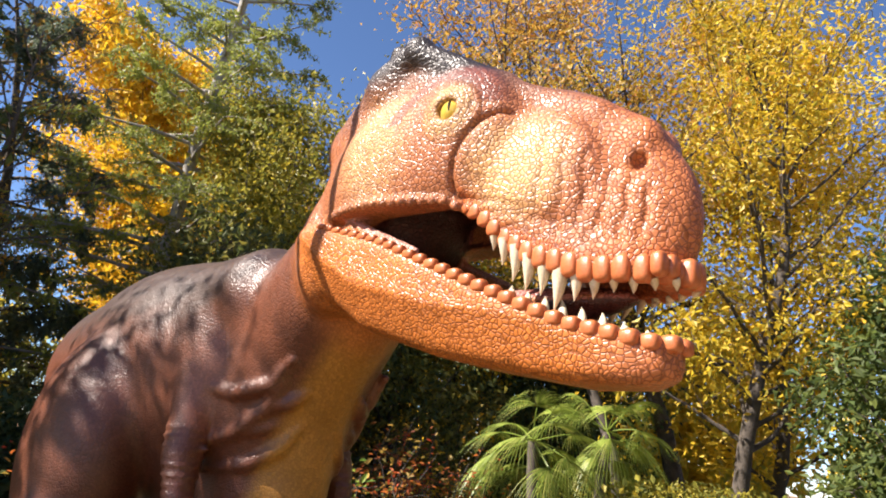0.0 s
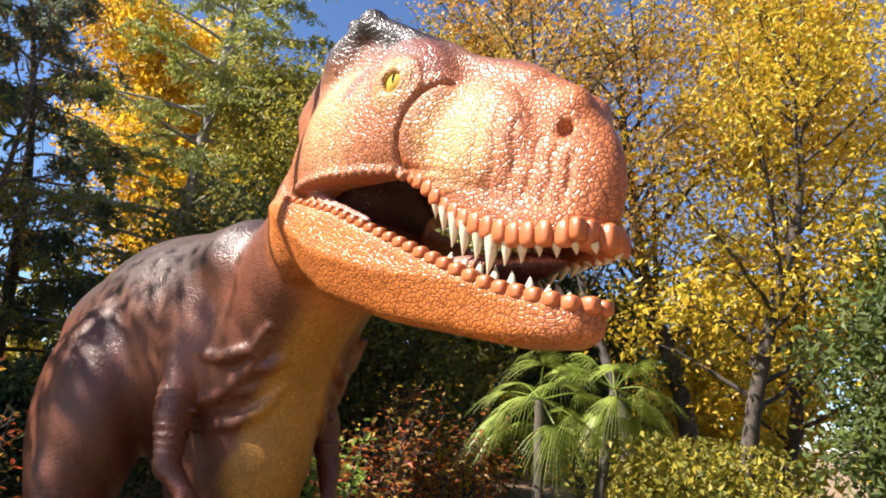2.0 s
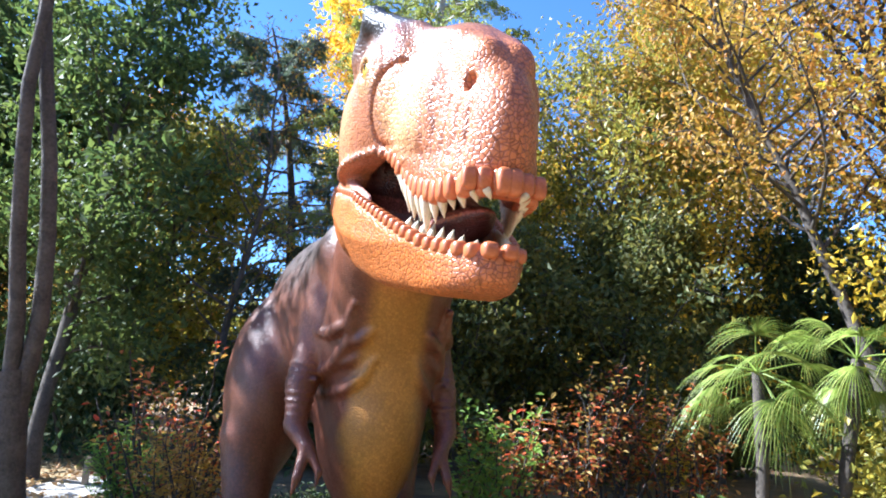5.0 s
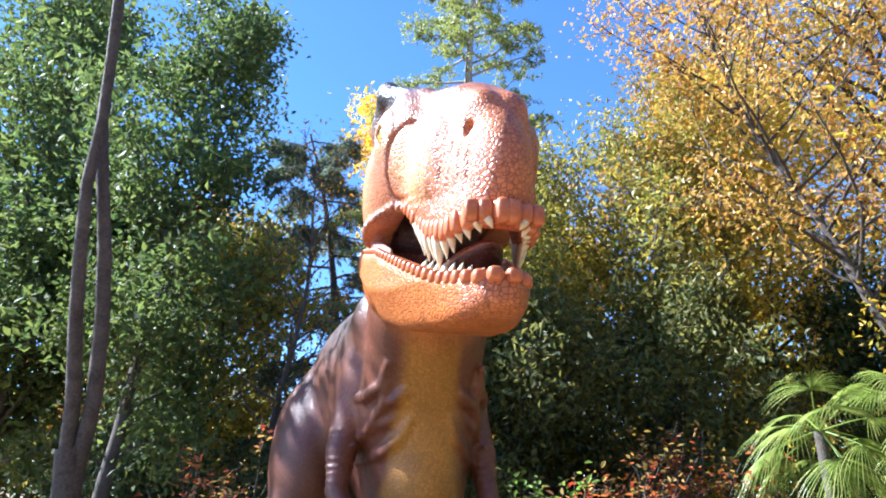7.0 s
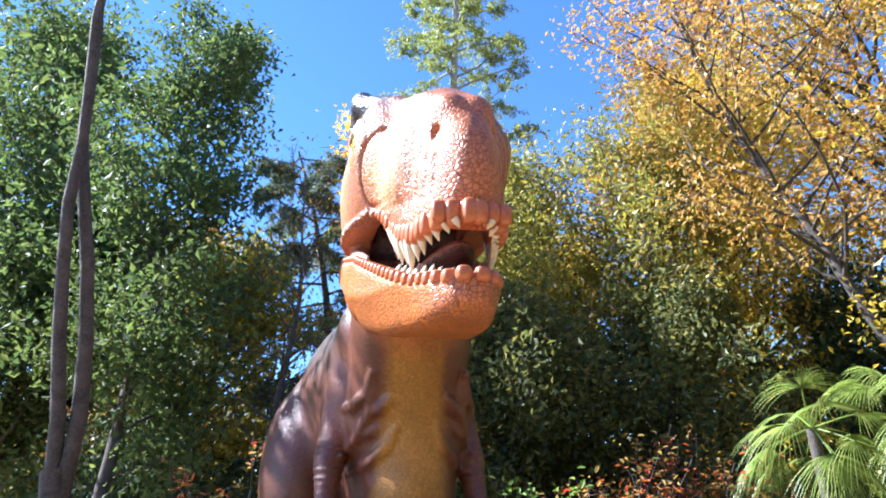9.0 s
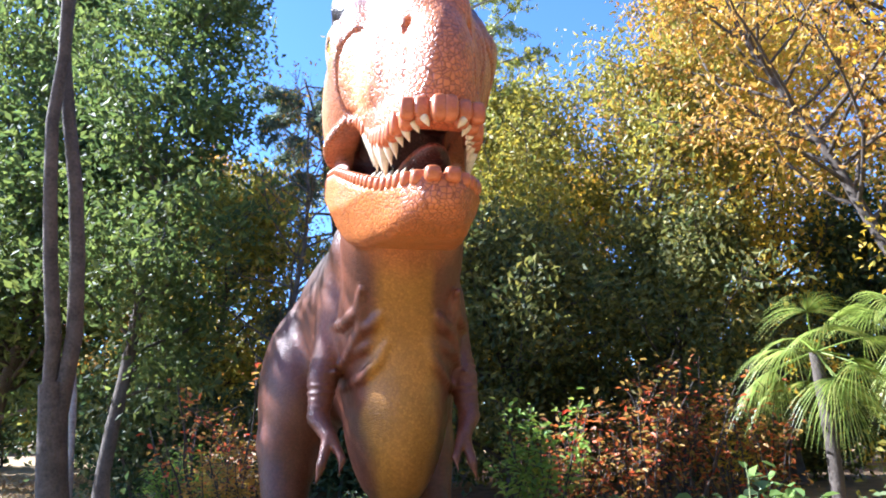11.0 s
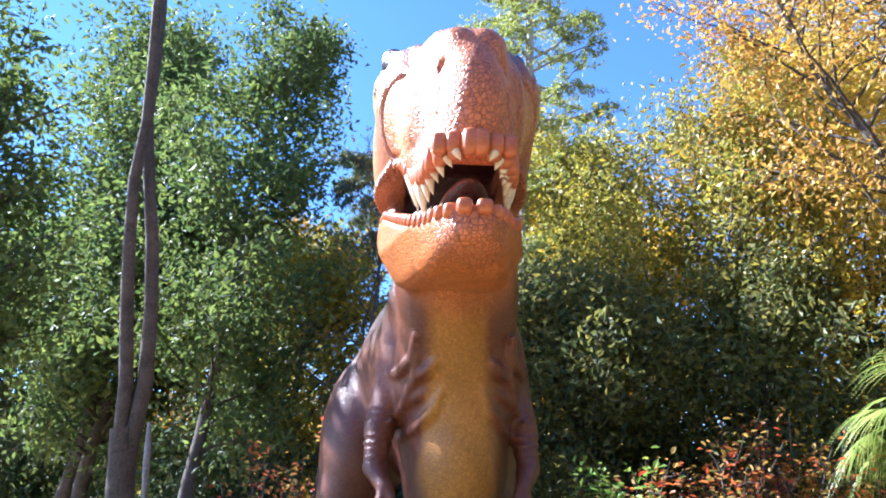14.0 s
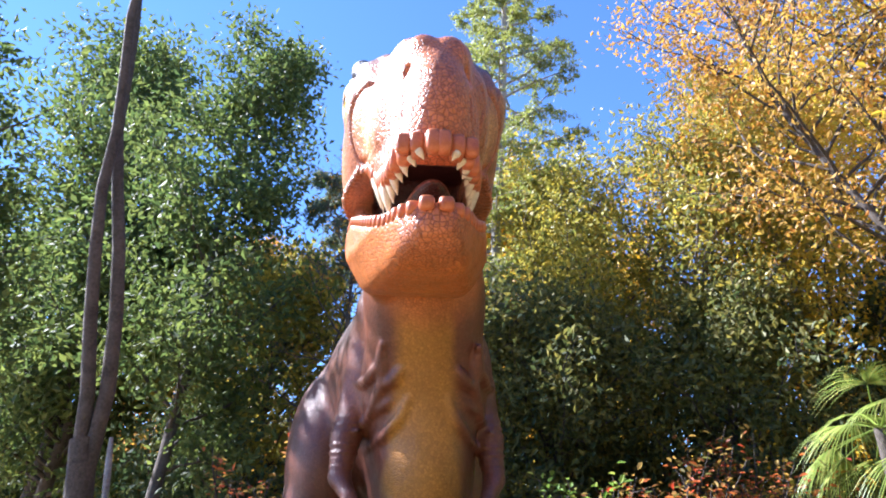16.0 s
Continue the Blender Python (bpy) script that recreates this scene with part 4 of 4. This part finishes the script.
# ---- distant woods, a ring of leafy thicket around the garden ----
def thicket(name, label, x0, x1, y0, y1, height, n, size, mat, seed):
    rng = np.random.default_rng(seed)
    m = max(6, int(abs(x1 - x0) * 1.2))
    cx = rng.uniform(x0, x1, m)
    cy = rng.uniform(y0, y1, m)
    ch = height * rng.uniform(0.55, 1.1, m)
    k = rng.integers(0, m, n)
    g = rng.normal(size=(n, 3))
    at = np.stack([cx[k] + g[:, 0] * 0.55 * np.maximum(1, size * 3), cy[k] + g[:, 1] * 0.6, np.abs(rng.beta(1.5, 1.4, n)) * ch[k]], 1)
    v, f = leaves(rng, at, size, 0.55, 0.2)
    wood = Soup()
    for q in range(m):
        p = wander(rng, (cx[q], cy[q], -0.1), (rng.normal() * 0.15, rng.normal() * 0.15, 1), ch[q], 6, 0.12)
        wood.add(*tube(p, np.linspace(0.03, 0.006, 7) * (1 + height * 0.2), 5))
    hedge = tagged(thing(name, (0, 0, 0), label, "shrubbery"), kind="stuff")
    wood.link("stem_work", M_BARK, hedge)
    link_mesh("foliage", v, f, mat, hedge)


thicket("shrubbery", "shady dark evergreen shrubs behind the statue", -4.0, 2.2, 13.5, 15.5, 3.2, 16000, 0.15, M_DARK, 31)
thicket("shrubbery", "shady mixed shrubs under the yellow trees", 2.5, 12, 14.5, 16.5, 3.0, 18000, 0.16, M_MIXED, 32)
thicket("shrubbery", "low green and yellow shrubs by the palm", 7.5, 12, 6.2, 8.2, 2.0, 14000, 0.13, M_OLIVE, 33)
thicket("shrubbery", "dark shrubs in the shade beside the palm", 7.5, 12, 4.2, 5.8, 0.9, 7000, 0.13, M_DARK, 34)
thicket("shrubbery", "hedge of dark shrubs behind the lawn", -26, -4, 24, 27, 4.0, 20000, 0.28, M_DARK, 35)
thicket("distant_wood", "distant autumn wood in orange and olive", -30, 30, 36, 42, 7.0, 26000, 0.5, M_OLIVE, 36)
thicket("distant_wood", "distant yellow wood beyond the garden", 16, 34, 10, 34, 7.5, 24000, 0.45, M_YELLOW, 37)

# unseen belts of trees behind and beside the way, added to block skylight
thicket("unseen_tree_belt", "unseen tall belt of mixed trees, added to block skylight", -9, 12, -13, -10, 10.0, 15000, 0.55, M_OLIVE, 38)
thicket("unseen_tree_belt", "unseen belt of tall green trees, added to block skylight", 9, 15, -9, 2, 9.0, 12000, 0.5, M_DARK, 39)


# ---- shrubs and beds ----
def shrub(name, label, at, height, radius, stems, per, leaf_size, mat, seed, aspect=0.5, droop=0.1, tip_only=0.35, bark=None, category="shrub", spread=0.8, scatter=0.05):
    """Several wandering stems from one root, with leaves set along their upper part."""
    rng = np.random.default_rng(seed)
    bush = thing(name, at, label, category)
    wood, c, al = Soup(), [], []
    for k in range(stems):
        a, r = rng.uniform(0, 2 * np.pi), rng.uniform(0, 1) ** 0.6
        d = (math.cos(a) * r * radius / height * spread, math.sin(a) * r * radius / height * spread, 1)
        p = wander(rng, (math.cos(a) * r * radius * 0.45, math.sin(a) * r * radius * 0.45, -0.06), d, height * rng.uniform(0.6, 1.08), 9, 0.10)
        wood.add(*tube(p, np.linspace(0.012, 0.003, 10) * (0.6 + height * 0.5), 5))
        for t in range(3):
            q = rng.integers(3, 9)
            w = wander(rng, p[q], rng.normal(size=3) * (1, 1, 0.5) + (0, 0, 0.5), height * 0.22, 4, 0.2)
            wood.add(*tube(w, np.linspace(0.006, 0.002, 5), 4))
            u = rng.uniform(0.2, 3.99, per // 6 + 1)
            iu = u.astype(int)
            c.append(w[iu] + (w[iu + 1] - w[iu]) * (u - iu)[:, None])
        u = tip_only * 9 + rng.uniform(0, 1, per) * (1 - tip_only) * 8.99
        u = np.minimum(u, 8.99)
        iu = u.astype(int)
        c.append(p[iu] + (p[iu + 1] - p[iu]) * (u - iu)[:, None])
    c = np.concatenate(c)
    c = c + rng.normal(size=c.shape) * scatter
    out = rng.normal(size=c.shape) * np.array([1, 1, 0.35]) + np.array([0, 0, 0.25])
    wood.link("stem_work", bark or M_BARK, bush, smooth=True)
    v, f = broad_leaves(rng, c, leaf_size, aspect, droop, 0.3, out)
    link_mesh("foliage", v, f, mat, bush)
    return bush


M_STEM = surface("green_stem", (0.08, 0.12, 0.04), (0.18, 0.22, 0.07), 20, 0.6, 0.2, 0.003)
for k, (x, y, h, r) in enumerate(((4.0, 8.9, 2.3, 0.9), (5.2, 9.6, 2.5, 1.0), (3.0, 8.8, 1.8, 0.8), (5.9, 8.9, 2.0, 0.8))):
    shrub("red_shrub", "open shrub with sparse red and orange leaves", (x, y, 0), h, r, 15, 34, 0.10, M_RED, 50 + k, 0.5, 0.15, 0.25, scatter=0.09)
for k, (x, y, h, r) in enumerate(((-1.5, 8.6, 2.2, 0.7), (-0.9, 9.2, 1.8, 0.7))):
    shrub("red_shrub", "red-leaved shrub behind the statue's flank", (x, y, 0), h, r, 12, 24, 0.09, M_RED, 60 + k, 0.5, 0.15, 0.3, scatter=0.09)
shrub("yellow_shrub", "small shrub with bright yellow leaves", (6.6, 10.4, 0), 2.3, 0.5, 10, 40, 0.10, M_GOLD, 66, scatter=0.08)
shrub("yellow_shrub", "shrub with yellow-green leaves in the bed", (2.3, 7.7, 0), 1.8, 0.5, 10, 60, 0.10, M_LIME, 67, scatter=0.08)
shrub("round_bush", "round dark green bush between the statue's legs", (0.22, 7.35, 0), 0.75, 0.45, 40, 60, 0.06, M_DARK, 68, tip_only=0.1, scatter=0.05)
shrub("wispy_bush", "feathery yellow-green bush by the path", (-1.75, 8.9, 0), 1.15, 0.55, 30, 70, 0.07, M_LIME, 69, 0.25, tip_only=0.2, scatter=0.06)
shrub("wispy_bush", "tan and red feathery bush by the statue", (-1.15, 7.6, 0), 1.25, 0.5, 24, 50, 0.07, M_ORANGE, 70, 0.3, tip_only=0.2, scatter=0.06)

M_GREENLIT = leaf_mat("mid_green_leaf", [(0.12, 0.20, 0.05), (0.20, 0.30, 0.07), (0.09, 0.15, 0.04), (0.28, 0.36, 0.09)], 0.4, 0.35)
# leafy green perennials in front of the statue
for k, (x, y, h) in enumerate(((-0.30, 3.55, 0.55), (-0.02, 3.35, 0.60), (0.22, 3.60, 0.62), (0.46, 3.35, 0.62), (0.62, 3.65, 0.62), (0.78, 3.42, 0.58), (0.05, 2.95, 0.42), (0.40, 2.9, 0.45), (-0.25, 3.05, 0.42), (0.72, 2.95, 0.45))):
    shrub("leafy_plant", "bushy green perennial with bright upright shoots", (x, y, 0), h, 0.24, 9, 30, 0.088, M_LIME, 80 + k, 0.40, 0.12, 0.12, M_STEM, "plant", scatter=0.02)
for k, (x, y, h) in enumerate(((-2.25, 3.9, 0.72), (-1.95, 3.5, 0.66), (-1.6, 3.75, 0.60), (-1.35, 3.3, 0.45), (-2.55, 3.3, 0.7), (-1.75, 3.0, 0.5), (-2.2, 2.9, 0.55), (-2.7, 4.3, 0.7))):
    shrub("leafy_plant", "green and yellow leafy plant in the bed", (x, y, 0), h, 0.3, 9, 30, 0.085, M_LIME, 100 + k, 0.42, 0.12, 0.15, M_STEM, "plant", scatter=0.02)
for k, (x, y, h) in enumerate(((1.85, 3.5, 0.85), (2.2, 3.3, 1.0), (2.6, 3.9, 1.1), (1.65, 3.0, 0.65), (2.0, 2.75, 0.7), (2.5, 3.0, 0.95), (2.3, 4.4, 1.0), (2.95, 4.6, 1.15), (1.3, 2.75, 0.4))):
    shrub("broadleaf_bush", "broad-leaved green bush with half-shaded leaves", (x, y, 0), h, 0.40, 10, 22, 0.125, M_GREENLIT, 120 + k, 0.8, 0.25, 0.12, M_STEM, "bush", scatter=0.04)
for k, (x, y, h) in enumerate(((3.4, 5.2, 0.8), (4.1, 6.1, 0.6), (4.6, 5.0, 0.9), (5.4, 6.4, 0.7), (3.3, 6.9, 0.5))):
    shrub("broadleaf_bush", "dark green bush in the shade of the trees", (x, y, 0), h, 0.6, 16, 30, 0.14, M_DARK, 140 + k, 0.7, 0.25, 0.1, M_STEM, "bush", scatter=0.06)


def grass_clump(label, at, height, n, radius, seed, mat=M_GRASS):
    rng = np.random.default_rng(seed)
    clump = thing("grass_clump", at, label, "grass", "clumps of strap-leaved grass")
    soup = Soup()
    for _ in range(n):
        a, r = rng.uniform(0, 2 * np.pi), radius * rng.uniform(0, 1) ** 0.6
        out = rng.uniform(0.15, 0.75)
        L = height * rng.uniform(0.7, 1.25)
        f = np.linspace(0, 1, 6)
        b = a + rng.normal() * 0.6
        x = r * math.cos(a) + out * L * f ** 1.6 * math.cos(b)
        y = r * math.sin(a) + out * L * f ** 1.6 * math.sin(b)
        z = -0.03 + L * (f - out * 0.55 * f ** 2.6)
        w = 0.013 * (1 - f ** 2) + 0.001
        px, py = -math.sin(b), math.cos(b)
        va = np.stack([x + px * w, y + py * w, z], 1)
        vb = np.stack([x - px * w, y - py * w, z], 1)
        i = np.arange(5)
        soup.add(np.concatenate([va, vb]), np.stack([i, i + 1, i + 7, i + 6], 1))
    soup.link("leaf_tuft", mat, clump)


for k, (x, y, h, n) in enumerate(((-2.55, 5.2, 0.75, 150), (-2.25, 5.9, 0.8, 160), (-1.55, 5.5, 0.8, 170), (-1.15, 5.9, 0.75, 170), (-0.95, 5.35, 0.55, 120), (-1.3, 4.75, 0.4, 110), (-1.65, 4.9, 0.5, 120), (-2.9, 5.8, 0.7, 130), (-1.0, 4.55, 0.35, 90), (-0.75, 5.05, 0.4, 90))):
    grass_clump("tall green strap-leaved clump in the garden bed", (x, y, 0), h, n, 0.24, 160 + k)


# ---- fan palm ----
def fan_palm(label, at, height, fans, seed, size=0.85):
    rng = np.random.default_rng(seed)
    palm = thing("fan_palm", at, label, "palm")
    tr = wander(rng, (0, 0, -0.1), (0.03, 0.02, 1), height, 10, 0.03)
    tv, tf = tube(tr, np.full(11, 0.09) + rng.uniform(-0.012, 0.012, 11), 10)
    link_mesh("trunk", tv, tf, M_BARK, palm, smooth=True)
    for k in range(fans):
        soup = Soup()
        a = k * 2.4 + rng.uniform(-0.3, 0.3)
        e = rng.uniform(-0.8, 1.1)
        d = np.array([math.cos(a) * math.cos(e), math.sin(a) * math.cos(e), math.sin(e)])
        stalk = wander(rng, tr[-1], d, size * 0.75, 5, 0.04, (0, 0, -0.35))
        soup.add(*tube(stalk, np.linspace(0.016, 0.008, 6), 5))
        hub, ax = stalk[-1], stalk[-1] - stalk[-2]
        ax /= np.linalg.norm(ax)
        sd = np.cross(ax, (0, 0, 1))
        sd /= np.linalg.norm(sd) + 1e-6
        for b in np.linspace(-1.6, 1.6, 36):
            dr = ax * math.cos(b) + sd * math.sin(b)
            f = np.linspace(0, 1, 5)
            L = size * (0.75 + 0.25 * math.cos(b)) * rng.uniform(0.85, 1.1)
            p = hub + dr * (L * f)[:, None] + np.array([0, 0, -1]) * (0.65 * L * f ** 2.2)[:, None]
            side = np.cross(dr, (0, 0, 1))
            side = side / (np.linalg.norm(side) + 1e-6) * 0.5 + np.array([0, 0, 0.4])
            w = (0.013 * (1 - f ** 2) + 0.001)[:, None] * side
            i = np.arange(4)
            soup.add(np.concatenate([p + w, p - w]), np.stack([i, i + 1, i + 6, i + 5], 1))
        soup.link("frond", M_PALMLEAF, palm)


fan_palm("fan palm with bright green drooping fronds", (6.5, 8.0, 0), 2.45, 17, 201, 0.85)
fan_palm("second fan palm with shaggy green fronds", (7.6, 7.7, 0), 2.75, 14, 202, 0.75)


# ---- small things ----
def box_mesh(sx, sy, sz, bevel, z0=0.0, taper=1.0):
    bm = bmesh.new()
    bmesh.ops.create_cube(bm, size=1)
    for v in bm.verts:
        t = taper if v.co.z < 0 else 1.0
        v.co = Vector((v.co.x * sx * t, v.co.y * sy * t, z0 + (v.co.z + 0.5) * sz))
    bmesh.ops.bevel(bm, geom=list(bm.edges), offset=bevel, segments=2, affect="EDGES")
    return bm


M_WHITE = surface("white_plastic", (0.66, 0.66, 0.64), (0.80, 0.80, 0.78), 6, 0.45, 0.05, 0.003)
M_BLACK = surface("black_plastic", (0.02, 0.02, 0.022), (0.06, 0.06, 0.065), 10, 0.5, 0.1, 0.003)
M_TOOL = surface("yellow_plastic", (0.62, 0.38, 0.01), (0.78, 0.52, 0.02), 10, 0.4, 0.05, 0.003)
M_WOOD = surface("weathered_wood", (0.18, 0.14, 0.09), (0.38, 0.31, 0.22), 8, 0.85, 0.5, 0.01)

crate = thing("storage_box", (1.42, 6.82, -0.03), "white plastic storage box with a flat lid on the mulch", "box")
crate.rotation_euler[2] = radians(-26)
part("body", box_mesh(0.46, 0.30, 0.20, 0.015, 0.0, 0.9), M_WHITE, crate)
part("lid", box_mesh(0.49, 0.33, 0.035, 0.012, 0.203), M_WHITE, crate)
for s in (-1, 1):
    part("handle", box_mesh(0.012, 0.12, 0.04, 0.004, 0.15), M_WHITE, crate).location.x = s * 0.245
case = thing("tool_case", (1.36, 6.84, 0.212), "black ribbed tool case lying on the white box", "case")
case.rotation_euler[2] = radians(-20)
part("body", box_mesh(0.26, 0.16, 0.055, 0.01), M_BLACK, case)
for k in range(8):
    rib = part("rib", box_mesh(0.012, 0.15, 0.008, 0.002, 0.054), M_BLACK, case)
    rib.location.x = -0.1 + k * 0.028
for k, (x, y, z, a) in enumerate(((1.56, 6.74, 0.212, 20), (1.44, 6.98, 0.212, -30))):
    drill = thing("power_drill", (x, y, z), "yellow and black cordless drill on the white box", "tool", "drills on the box")
    drill.rotation_euler[2] = radians(a)
    bv_, bf_ = tube([(-0.09, 0, 0.035), (-0.08, 0, 0.035), (0.03, 0, 0.035), (0.05, 0, 0.035)], [0.02, 0.034, 0.034, 0.022], 12)
    link_mesh("body", bv_, bf_, M_TOOL, drill, smooth=True)
    cv_, cf_ = tube([(0.05, 0, 0.035), (0.09, 0, 0.035), (0.10, 0, 0.035), (0.17, 0, 0.035)], [0.022, 0.016, 0.005, 0.004], 10)
    link_mesh("chuck", cv_, cf_, M_BLACK, drill, smooth=True)
    gv_, gf_ = tube([(-0.05, 0, 0.03), (-0.06, 0.06, 0.025), (-0.07, 0.12, 0.022)], [0.02, 0.018, 0.024], 8)
    link_mesh("grip", gv_, gf_, M_BLACK, drill, smooth=True)

post = thing("wooden_post", (-2.75, 11.2, -0.05), "short weathered wooden post beside the path", "post")
part("shaft", box_mesh(0.09, 0.09, 0.42, 0.012), M_WOOD, post)
part("cap", box_mesh(0.11, 0.11, 0.03, 0.01, 0.423), M_WOOD, post)
stump_rng = np.random.default_rng(9)
# pale bark stands for sun on trunks; the tallest is a trunk's sunlit edge
for x, y, h in ((-5.45, 10.6, 1.0), (-7.2, 13.2, 1.0), (-2.72, 7.5, 2.0)):
    stem = thing("sunlit_stem", (x, y, 0), "pale bare stem at the lawn's edge, standing for a sunlit trunk", "stump", "pale stems by the lawn")
    sv, sf = tube(wander(stump_rng, (0, 0, -0.1), (0.05, 0, 1), h + 0.1, 8, 0.05), np.linspace(0.09, 0.045, 9) * (0.55 if h > 1.5 else 1.0) + stump_rng.uniform(-0.01, 0.01, 9), 9)
    link_mesh("trunk", sv, sf, M_BARK_PALE, stem, smooth=True)
